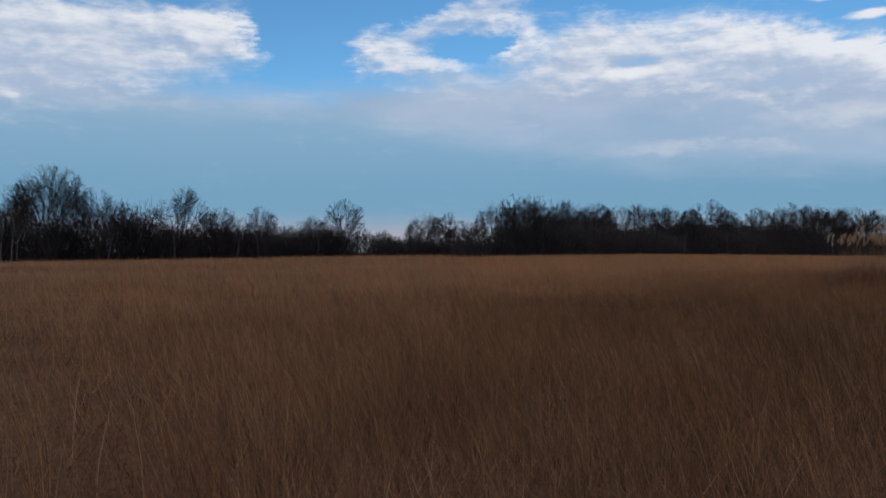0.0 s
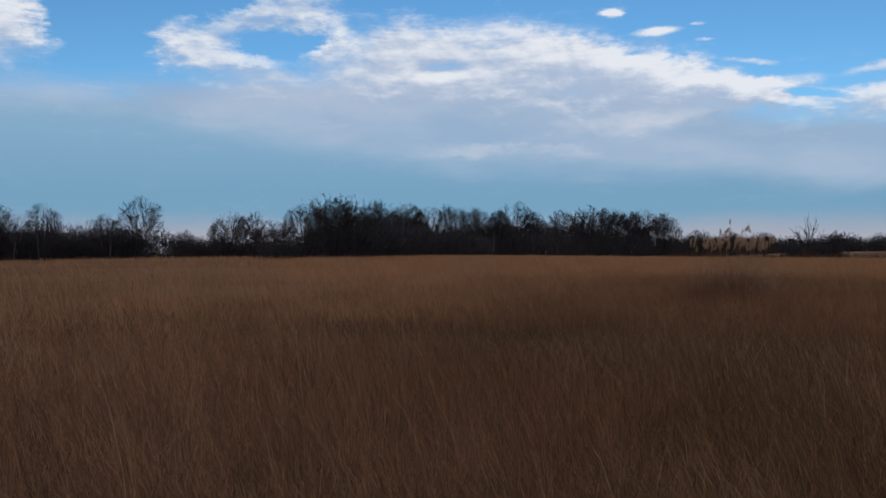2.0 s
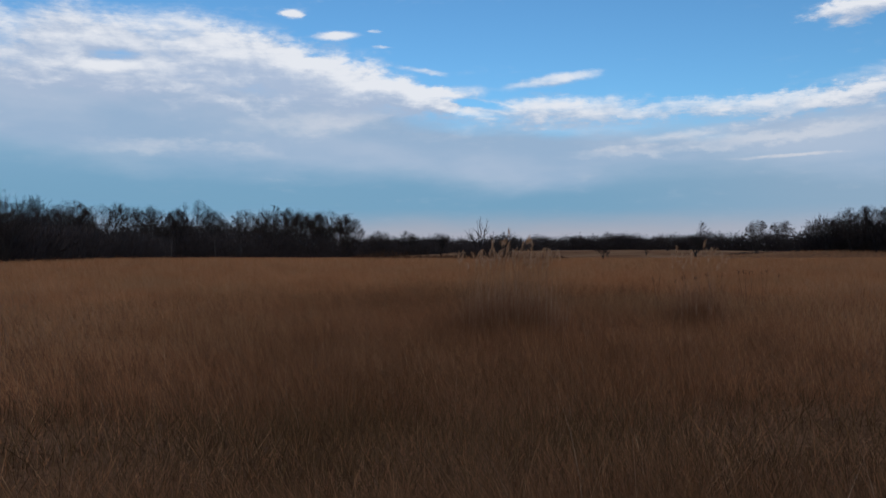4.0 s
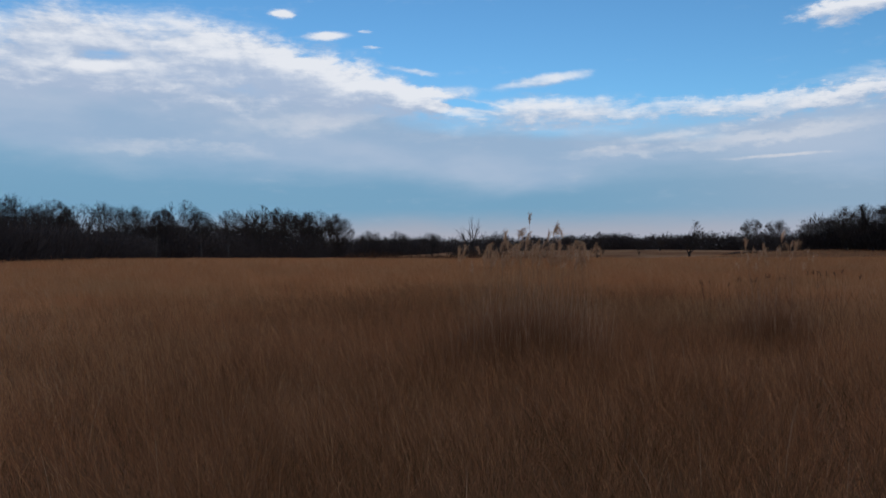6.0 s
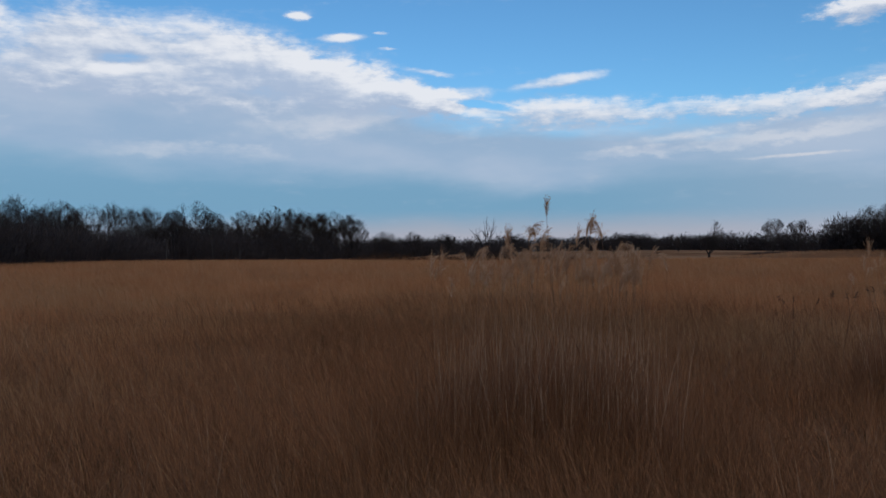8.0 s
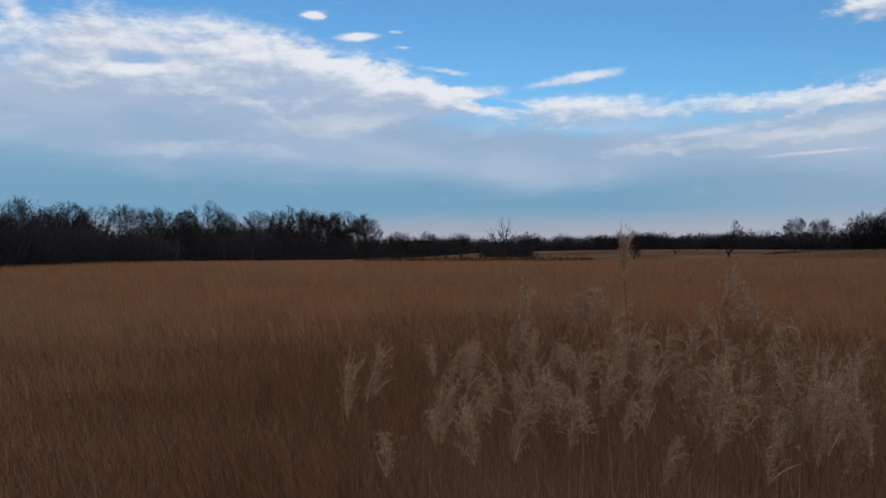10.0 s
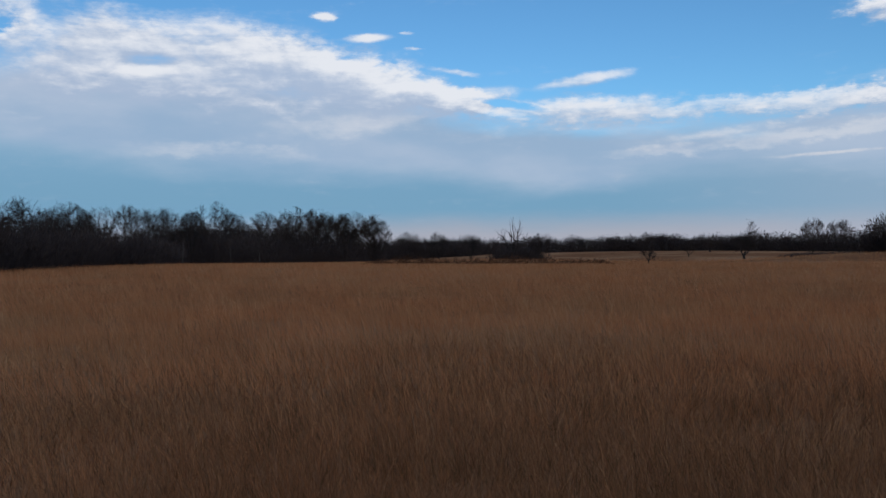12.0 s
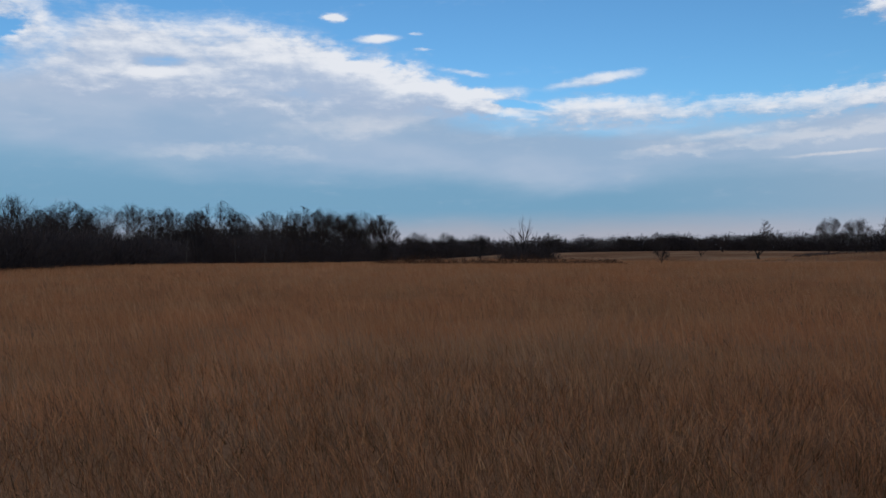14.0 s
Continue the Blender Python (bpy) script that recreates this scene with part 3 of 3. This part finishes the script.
def snag_meshes(seed):
    """A dead tree one metre high: a short bole that breaks into a fan of bare upright limbs."""
    rnd = random.Random(seed)
    V, F, TV, TF = [], [], [], []
    fork = Vector((0, 0, 0.16))
    tube(V, F, Vector((0, 0, -0.02)), fork, 0.042, 0.030, 8)

    def limb(p, v, ln, r, level):
        steps = 6 if level < 2 else 3
        for k in range(steps):
            q = p + v * (ln / steps)
            r2 = r * (0.90 if level < 2 else 0.75)
            tube(*((V, F) if level == 0 else (TV, TF)), p, q, r, r2, 5 if level == 0 else 3)
            p, r = q, r2
            v = (v + Vector((rnd.gauss(0, .17), rnd.gauss(0, .17), 0.10))).normalized()
            if level < 2 and k >= 1 and rnd.random() < 0.85:
                side = Vector((rnd.gauss(0, 1), rnd.gauss(0, 1), 0)).normalized()
                limb(p, (v * 0.8 + side * 0.65).normalized(), ln * rnd.uniform(0.25, 0.45), r * 0.66, level + 1)
    for i in range(9):
        a = 2.4 * i + rnd.uniform(-0.3, 0.3)
        tilt = 0.2 + 1.0 * (i / 8)
        v = Vector((math.cos(a) * tilt, math.sin(a) * tilt, 1)).normalized()
        limb(fork - Vector((0, 0, 0.05 * rnd.random())), v, rnd.uniform(0.62, 0.80), 0.016, 0)
    top = max(v.z for v in V + TV)
    return mesh_from("trunk", [v / top for v in V], F, BARK, True), mesh_from("crown", [v / top for v in TV], TF, BARK)


KINDS = {
    "broad": [tree_meshes(s, 13, 0.50, 0.05, -0.05, 0.95, 0.16, 0.72, 3, 0.0011, 0.08) for s in (1, 2)],
    "oak": [tree_meshes(s, 7, 0.46, 0.12, 0.02, 1.15, 0.28, 0.74, 3, 0.0013, 0.15) for s in (5, 6, 7)],
    "tall": [tree_meshes(s, 8, 0.36, 0.12, 0.0, 0.60, 0.22, 0.76, 3, 0.0012, 0.10) for s in (11, 12, 13)],
    "round": [tree_meshes(s, 9, 0.48, 0.10, -0.05, 1.05, 0.24, 0.78, 3, 0.0013, 0.11) for s in (21, 22, 23)],
    "plain": [tree_meshes(s, 8, 0.46, 0.08, -0.05, 0.95, 0.24, 0.68, 3, 0.0017, 0.11) for s in (25, 26, 27)],
    "snag": [snag_meshes(31)],
    "crooked": [tree_meshes(s, 6, 0.46, 0.18, 0.08, 1.4, 0.40, 0.62, 2, 0.0026, 0.26) for s in (41, 42)],
    "birch": [tree_meshes(s, 3, 0.16, 0.40, 0.3, 0.25, 0.2, 0.55, 2, 0.0009, 0.05, PALE) for s in (51, 52)],
}
tree_rnd = random.Random(5)


def tree(kind, x, y, h, wide=1.0, label="bare dark winter tree at the meadow's edge", group="", sink=0.1, name="tree"):
    pick = tree_rnd.choice(KINDS[kind])
    ob = new(name)
    ob.matrix_world = pose(x, y, float(ground_z(x, y)) - sink, 0, 0, tree_rnd.uniform(0, 360)) @ Matrix.Diagonal((h * wide * 1.12, h * wide * 1.12, h * 1.14, 1))
    part("trunk", pick[0], ob)
    part("crown", pick[1], ob, "fine bare twigs")
    return tagged(ob, label, "tree", group)


# single trees and the skyline of the woods: way, x, y, height, breadth
WEST = [("broad", -77, 170, 17.2, 0.85), ("broad", -79, 173, 16.2, 0.85), ("oak", -92, 168, 12.5, 1.0), ("broad", -87, 171, 13.5, 0.9), ("oak", -71, 178, 13.4, 0.9), ("oak", -66, 188, 9.5, 1.0),
        ("oak", -59, 196, 14.8, 0.9), ("round", -54, 208, 11.2, 1.0), ("round", -40, 191, 10.4, 0.9), ("round", -33, 223, 9.6, 1.0),
        ("oak", -27, 233, 14.0, 0.95), ("round", -18, 259, 7.2, 0.9), ("broad", -5, 235, 10.6, 0.85), ("round", 2, 230, 7.2, 1.1),
        ("round", 7, 200, 6.6, 1.1)]
WOOD = [("broad", 10, 172, 9.6, 0.8), ("broad", 15, 173, 10.0, 0.8), ("broad", 20, 175, 10.6, 0.8), ("oak", 31, 213, 11.8, 1.0),
        ("round", 42, 246, 12.8, 1.0), ("round", 55, 275, 13.6, 1.0), ("tall", 70, 312, 16.4, 0.9), ("tall", 89, 339, 17.2, 0.9),
        ("tall", 94, 327, 15.8, 0.9), ("oak", 112, 368, 20.6, 1.0), ("round", 125, 380, 18.2, 0.9), ("tall", 134, 366, 17.9, 1.0),
        ("oak", 152, 381, 18.6, 0.9), ("tall", 166, 386, 18.4, 1.0), ("round", 159, 400, 21.6, 0.8), ("round", 175, 404, 21.4, 0.9),
        ("round", 194, 412, 21.0, 1.0), ("round", 209, 413, 20.0, 1.0),
        ("round", 184, 408, 20.0, 1.0), ("round", 202, 409, 19.5, 1.0), ("oak", 143, 384, 17.5, 1.0), ("tall", 80, 326, 16.0, 1.0)]
FAR = [("round", 256, 464, 14.4, 1.1), ("round", 276, 464, 14.0, 1.1), ("round", 215, 337, 10.6, 1.0), ("round", 410, 492, 9.0, 1.5),
       ("round", 426, 478, 9.8, 1.5), ("round", 449, 470, 12.0, 1.4), ("round", 373, 362, 9.2, 1.3), ("crooked", 441, 407, 10.0, 1.2)]
EAST = [("round", 303, 204, 11.5, 1.2), ("round", 299, 193, 14.4, 1.2), ("round", 298, 183, 15.0, 1.2), ("round", 296, 172, 15.6, 1.2),
        ("round", 296, 160, 15.4, 1.2), ("round", 300, 148, 15.0, 1.2)]
for rows, text, grp in ((WEST, "bare dark winter tree rising from scrub at the meadow's edge", "trees of the near wood"),
                        (WOOD, "tall bare winter tree in a dense dark wood", "trees of the long wood"),
                        (FAR, "low rounded bare tree in the distant tree line", "trees of the distant line"),
                        (EAST, "dense rounded bare tree at the wood's corner", "trees of the corner wood")):
    for kind, x, y, h, wide in rows:
        tree(kind, x, y, h * (1.06 if rows is WOOD else 1.0), wide, text, grp)
tree("snag", 207, 296, 15.0, 0.95, "leafless dead tree with bare antler-like limbs above a bush", name="dead_tree")
tree("round", 221, 297, 9.6, 1.0, "dark rounded bare bush tree beside a dead tree")
tree("crooked", 312, 275, 15.6, 0.9, "lone crooked dead-looking tree standing in the open meadow", name="lone_tree")
tree("crooked", 178, 196, 5.0, 0.8, "small crooked tree standing alone in the dry grass", name="small_tree")
tree("round", 293, 229, 12.4, 0.80, "tall bare tree, one of a pair on the meadow", "pair of trees")
tree("round", 306, 227, 12.0, 0.95, "broad bare tree, one of a pair on the meadow", "pair of trees")

# trees that fill the depth of the woods, lower than the skyline
EDGES = [((-120, 150), (-60, 200)), ((-60, 200), (8, 240)), ((8, 172), (20, 180)), ((20, 180), (90, 330)), ((90, 330), (215, 420)),
         ((235, 450), (340, 520)), ((305, 205), (300, 120))]
fill_rnd = random.Random(8)
for (a, b), n, lo, hi in zip(EDGES, (8, 8, 3, 18, 32, 7, 6), (6, 4.5, 5, 8.5, 12, 9, 10), (9.5, 7, 8, 12.5, 16.5, 13, 14)):
    nx, ny = -(b[1] - a[1]), b[0] - a[0]
    ln = math.hypot(nx, ny)
    for i in range(n):
        t, back = (i + fill_rnd.random()) / n, fill_rnd.uniform(4, 38)
        s = 1 if ny > 0 or a[0] > 250 else -1
        x = a[0] + (b[0] - a[0]) * t + s * nx / ln * back
        y = a[1] + (b[1] - a[1]) * t + s * ny / ln * back
        tree("plain", x, y, fill_rnd.uniform(lo, hi), 1.0, "bare tree deep in the dark wood", "trees inside the woods")


def thicket(a, b, depth, height, step, material=SCRUB, label="", name="thicket", category="scrub", coarse=0.065, dense=105):
    """Dense leafless scrub along a line on the plan: many upright stems and forked twigs."""
    rnd = np.random.default_rng(int(abs(a[0] * 7 + b[1] * 3)) + 1)
    a, b = np.array(a, float), np.array(b, float)
    ln = np.linalg.norm(b - a)
    nrm = np.array([-(b - a)[1], (b - a)[0]]) / ln
    n = int(ln * depth / (step * step))
    t, o = rnd.random(n), rnd.random(n)
    P = a + (b - a) * t[:, None] + nrm * (o * depth)[:, None]
    tall = height * (0.75 + 0.45 * value_noise(P, 9.0, 2)) * rnd.uniform(0.75, 1.15, n)
    if height < 3:                             # low growth runs out at both ends
        tall = tall * np.clip(9 * np.minimum(t, 1 - t), 0.15, 1) * (0.5 + value_noise(P, 4.0, 9))
    k = dense
    P = np.repeat(P, k, 0)
    tall = np.repeat(tall, k)
    m = len(P)
    # each shrub is a dome crowded with short crossing twigs
    u = rnd.normal(size=(m, 3))
    u /= np.linalg.norm(u, axis=1)[:, None]
    u[:, 2] = np.abs(u[:, 2])
    r = rnd.random(m) ** 0.3
    z = ground_z(P[:, 0], P[:, 1])
    root = P + u[:, :2] * (tall * 0.5 * r)[:, None]
    ln = rnd.uniform(0.7, 2.0, m) * np.clip(tall / 5, 0.3, 1.4) * (0.6 if coarse > 0.2 else 1.0)
    tip = root + (u[:, :2] + rnd.normal(0, 0.6, (m, 2))) * (ln * 0.4)[:, None]
    lo = z + u[:, 2] * tall * r - 0.1
    hi = lo + ln * rnd.uniform(0.3, 0.9, m)
    ang = rnd.uniform(0, np.pi, m)
    W = np.stack([np.cos(ang), np.sin(ang)], 1) * (coarse * rnd.uniform(0.4, 1.3, m))[:, None]
    V = np.stack([np.column_stack([root - W, lo]), np.column_stack([root + W, lo]), np.column_stack([tip, hi])], 1)
    ob = new(name, mesh_from(name, V, np.arange(3 * m).reshape(-1, 3), material))
    return tagged(ob, label or "dense dark leafless scrub below the trees", category, kind="stuff")


thicket((-130, 140), (-62, 192), 16, 11.5, 1.4)
thicket((-62, 192), (-20, 238), 16, 7.6, 1.3)
thicket((-20, 238), (8, 238), 16, 5.0, 1.3)
thicket((6, 168), (22, 178), 10, 5.0, 1.2)
thicket((22, 178), (92, 326), 14, 8.0, 1.4)
thicket((92, 326), (215, 416), 16, 12.5, 1.5)
thicket((235, 455), (330, 500), 14, 10.5, 1.7, coarse=0.15)
thicket((202, 292), (226, 300), 9, 5.5, 1.2, label="dark tangled bush round the foot of a dead tree", name="bush", category="bush")
thicket((310, 575), (490, 482), 18, 11.6, 2.3, coarse=0.34, dense=120, label="distant dark band of leafless woodland", category="wood")
thicket((470, 495), (520, 300), 18, 11.6, 2.3, coarse=0.34, dense=120, label="distant dark band of leafless woodland", category="wood")
thicket((312, 222), (303, 110), 14, 12.0, 1.6, coarse=0.15, dense=110)
thicket((352, 290), (332, 200), 10, 3.2, 1.4, label="dark hedge behind a pair of trees", category="hedge")
thicket((112, 236), (168, 196), 7, 2.1, 1.0, BRACKEN, "low rusty-brown dead bracken across the meadow", "bracken", "bracken", 0.10, 24)


# young birches before the wood's edge
for x, y, h in ((-82, 160, 8.5), (-79, 158, 9.5), (-80.5, 163, 9.0), (-67.5, 174, 7.5), (-58.5, 188, 6.5), (-45, 188, 7.5), (-40.5, 188, 6.0),
                (-31, 213, 6.0), (84, 300, 8.0), (103, 312, 8.5), (120, 332, 8.0)):
    tree("birch", x, y, h, 0.9, "slender pale-barked young birch before the dark wood", "young birches", name="birch")


# ---- reeds ----
def ribbon(V, F, pts, widths, side):
    """A flat strip along pts."""
    i = len(V)
    for p, w in zip(pts, widths):
        V += [p - side * (w / 2), p + side * (w / 2)]
    for k in range(len(pts) - 1):
        a = i + 2 * k
        F.append((a, a + 1, a + 3, a + 2))


def stalk_mesh(seed):
    """A reed stem one metre high and the place and way of its tip."""
    rnd = random.Random(seed)
    V, F = [], []
    bow, a = rnd.uniform(0.03, 0.13), rnd.uniform(0, 6.28)
    pts = [Vector((math.cos(a) * bow * t ** 2, math.sin(a) * bow * t ** 2, t)) for t in [k / 7 for k in range(8)]]
    for k in range(7):
        tube(V, F, pts[k], pts[k + 1], 0.0020 - 0.00012 * k, 0.0020 - 0.00012 * (k + 1), 4)
        if k in (2, 4):
            tube(V, F, pts[k] - Vector((0, 0, 0.004)), pts[k] + Vector((0, 0, 0.004)), 0.0026, 0.0026, 4)   # joint
    return mesh_from("stalk", V, F, STALK, True), pts[-1], (pts[-1] - pts[-2]).normalized()


def plume_mesh(seed, droop):
    """A feathery seed head that arches to one side (+x): long combed strands set with silky hairs."""
    rnd = random.Random(seed)
    V, F = [], []
    # strands leave an upright spine all along, spread, and comb over with the wind
    spine, p, v = [], Vector((0, 0, -0.05)), Vector((0, 0, 1))
    for k in range(7):
        spine.append((p.copy(), v.copy()))
        p = p + v * 0.024
        v = (v + Vector((0.05 * droop, rnd.gauss(0, 0.03), 0))).normalized()
    for i in range(rnd.randint(34, 42)):
        o, w = spine[min(int(rnd.random() * 7), 6)]
        ln = rnd.uniform(0.08, 0.17)
        pts, p, v = [o], o.copy(), (w + Vector((rnd.gauss(0.05 * droop, .17), rnd.gauss(0, .17), 0))).normalized()
        hang = rnd.uniform(0.5, 2.4) * droop
        for k in range(6):
            p = p + v * (ln / 6)
            pts.append(p.copy())
            v = (v + Vector((0.05 * droop, 0, -0.15 * hang)) + Vector((rnd.gauss(0, .08), rnd.gauss(0, .08), 0))).normalized()
        side = v.cross(Vector((rnd.gauss(0, 1), rnd.gauss(0, 1), 0.4))).normalized()
        ribbon(V, F, pts, [0.0012, 0.0015, 0.0018, 0.0018, 0.0016, 0.0012, 0.0005], side)
        for k in range(44):
            t = rnd.uniform(0.10, 1.0) * 6
            b = pts[min(int(t), 5)].lerp(pts[min(int(t), 5) + 1], t % 1)
            e = b + Vector((rnd.gauss(0.002, .009), rnd.gauss(0, .009), rnd.gauss(0.001, .009)))
            sliver(V, F, b, e, 0.0018, rnd)
    return mesh_from("plume", V, F, PLUME)


def leaf_mesh(seed):
    """A long dry reed leaf that arches over."""
    rnd = random.Random(seed)
    V, F = [], []
    pts, p, v = [], Vector((0, 0, 0)), Vector((0.35, rnd.gauss(0, .1), 1)).normalized()
    for k in range(7):
        pts.append(p.copy())
        p = p + v * (rnd.uniform(0.5, 0.7) / 6)
        v = (v + Vector((0.12, rnd.gauss(0, .05), -0.27))).normalized()
    ribbon(V, F, pts, [0.004, 0.006, 0.007, 0.006, 0.005, 0.003, 0.001], Vector((0.15, 1, 0)).normalized())
    return mesh_from("leaf", V, F, LEAF)


STALKS = [stalk_mesh(s) for s in range(61, 67)]
PLUMES = [plume_mesh(s, d) for s, d in ((71, 0.6), (72, 1.0), (73, 1.4), (74, 1.9), (75, 1.2), (76, 0.3), (77, 1.6))]
LEAVES = [leaf_mesh(s) for s in range(81, 85)]


def reed_clump(cx, cy, along, across, count, low, high, seed, label, extra=()):
    """Tall plumed reeds that spring from one tuft. extra: reeds of known place and height."""
    rnd = random.Random(seed)
    clump = new("reed_clump")
    clump.location = (cx, cy, float(ground_z(cx, cy)) - 0.02)
    tagged(clump, label, "reeds", "reed clumps")
    t = math.radians(-37)
    spots = [(x - cx, y - cy, h + 0.05) for x, y, h in extra]
    known = len(spots)
    while len(spots) < count:
        r, a = math.sqrt(rnd.random()), rnd.uniform(0, 6.28)
        u, v = r * math.cos(a) * along, r * math.sin(a) * across
        h = low + (high - low) * rnd.random() * (1.08 - 0.4 * r)
        spots.append((u * math.cos(t) - v * math.sin(t), u * math.sin(t) + v * math.cos(t), h))
    for k, (x, y, h) in enumerate(spots):
        me, tip, way = rnd.choice(STALKS)
        turn = rnd.uniform(0, 6.28)
        st = part("stalk", me, clump)
        sz = h - 0.2
        stand = Matrix.Rotation(turn, 4, "Z") @ Matrix.Rotation(rnd.gauss(0, 0.035), 4, "X") @ Matrix.Diagonal((1.5, 1.5, sz, 1))
        top = stand @ tip
        if k < known:
            x, y = x - top.x, y - top.y
        st.matrix_local = Matrix.Translation((x, y, 0)) @ stand
        pl = part("plume", rnd.choice(PLUMES), st, "pale silvery feathery seed head")
        k = rnd.uniform(0.70, 1.05)
        wind = -0.58 + rnd.gauss(0, 0.9) + (3.1 if rnd.random() < 0.22 else 0)
        pl.matrix_local = Matrix.Translation(tip) @ Matrix.Diagonal((k / 1.5, k / 1.5, k / sz, 1)) @ Matrix.Rotation(wind - turn, 4, "Z")
        for _ in range(rnd.choice((0, 1, 1, 2))):
            lf = part("leaf", rnd.choice(LEAVES), st)
            z = rnd.uniform(0.12, 0.6)
            g = rnd.uniform(0.7, 1.15)
            lf.matrix_local = Matrix.Translation((tip.x * z * z, tip.y * z * z, z)) @ Matrix.Diagonal((g / 1.5, g / 1.5, g / sz, 1)) @ Matrix.Rotation(rnd.uniform(0, 6.28), 4, "Z")
    # the crowded leaves at the foot, falling away into the grass round it
    def rosette(n, spread):
        r, a = np.sqrt(rng.random(n)), rng.uniform(0, 6.28, n)
        r = r * (1 + 0.25 * np.sin(a * 3 + seed) + 0.15 * np.sin(a * 7))
        u, v = r * np.cos(a) * along * spread, r * np.sin(a) * across * spread
        return r, np.stack([u * math.cos(t) - v * math.sin(t), u * math.sin(t) + v * math.cos(t)], 1)
    n = int(count * 44)
    r, P = rosette(n, 1.0)
    h = rng.uniform(0.7, 1.5, n) * (1.1 - 0.42 * r)
    V, F, per = ribbons(P, np.zeros(n), h, rng.uniform(0.003, 0.008, n), h * rng.uniform(0.05, 0.4, n), rng.uniform(0, 6.28, n), rng.uniform(0, np.pi, n), 3)
    part("leaf_tuft", mesh_from("leaf_tuft", V, F, LEAF), clump, "crowded reddish-brown dry leaves")
    n = int(count * 60)
    r, P = rosette(n, 1.6)
    h = rng.uniform(0.5, 1.3, n) * (1.15 - 0.4 * r)
    V, F, per = ribbons(P, np.zeros(n), h, rng.uniform(0.003, 0.007, n), h * rng.uniform(0.1, 0.7, n), rng.uniform(0, 6.28, n), rng.uniform(0, np.pi, n), 3)
    part("grass_skirt", mesh_from("grass_skirt", V, F, BROWN_GRASS), clump, "tall dry grass grown up round the reeds")
    n = int(count * 6)
    r, P = rosette(n, 1.05)
    h = rng.uniform(1.2, 2.1, n) * (1.05 - 0.15 * r)
    V, F, per = ribbons(P, np.zeros(n), h, rng.uniform(0.003, 0.006, n), h * rng.uniform(0.04, 0.34, n), rng.normal(-0.4, 1.6, n), rng.uniform(0, np.pi, n), 3)
    part("stem_tuft", mesh_from("stem_tuft", V, F, STALK), clump, "thin upright dry stems without plumes")


reed_clump(12.08, 27.9, 1.15, 0.9, 96, 1.95, 2.3, 91, "clump of tall dry reeds with pale feathery plumes",
           [(11.72, 27.47, 2.63), (12.06, 27.44, 2.36), (12.13, 27.38, 2.45), (12.22, 27.42, 2.48), (12.23, 27.28, 2.44), (11.91, 27.96, 2.43),
            (12.02, 28.00, 2.42), (11.80, 27.66, 2.31), (11.98, 28.42, 2.33), (11.52, 28.26, 2.20), (12.04, 28.62, 2.21), (11.53, 27.50, 2.24),
            (12.33, 28.00, 2.20), (12.72, 28.06, 2.19), (12.82, 27.69, 2.23), (13.17, 27.76, 2.19), (12.97, 27.39, 2.13)])
reed_clump(17.6, 27.3, 0.75, 0.6, 24, 1.85, 2.35, 92, "smaller clump of dry plumed reeds in the meadow", [(17.75, 27.2, 2.36), (17.2, 27.6, 2.2)])


# ---- dead weeds ----
def dead_weed(x, y, h, seed):
    """A dark branched weed with knobbly seed heads that stands above the grass."""
    rnd = random.Random(seed)
    ob = new("dead_weed")
    ob.location = (x, y, float(ground_z(x, y)) - 0.02)
    V, F = [], []
    tips = []
    for i in range(4):
        a = rnd.uniform(0, 6.28)
        p, v = Vector((0, 0, 0)), Vector((0.25 * math.cos(a), 0.25 * math.sin(a), 1)).normalized()
        for k in range(5):
            q = p + v * (h / 5)
            tube(V, F, p, q, 0.005 - 0.0006 * k, 0.0044 - 0.0006 * k, 4)
            p = q
            v = (v + Vector((rnd.gauss(0, .12), rnd.gauss(0, .12), 0))).normalized()
        tips.append((p, v))
    part("stem", mesh_from("stem", V, F, WEED, True), ob)
    for p, v in tips:
        V, F = [], []
        for k in range(9):
            o = p - v * (0.013 * k)
            e = o + Vector((rnd.gauss(0, .03), rnd.gauss(0, .03), rnd.uniform(0, .03)))
            tube(V, F, o, e, 0.007, 0.003, 3)
        part("seed_head", mesh_from("seed_head", V, F, WEED), ob, "dark dry seed head")
    return tagged(ob, "dark dead weed standing above the dry grass", "weed", "dead weeds")


for n, (x, y, h) in enumerate(((21.4, 29.8, 1.42), (20.7, 30.2, 1.35), (22.1, 29.2, 1.48), (22.6, 29.0, 1.5), (19.9, 30.6, 1.3))):
    dead_weed(x, y, h, 100 + n)
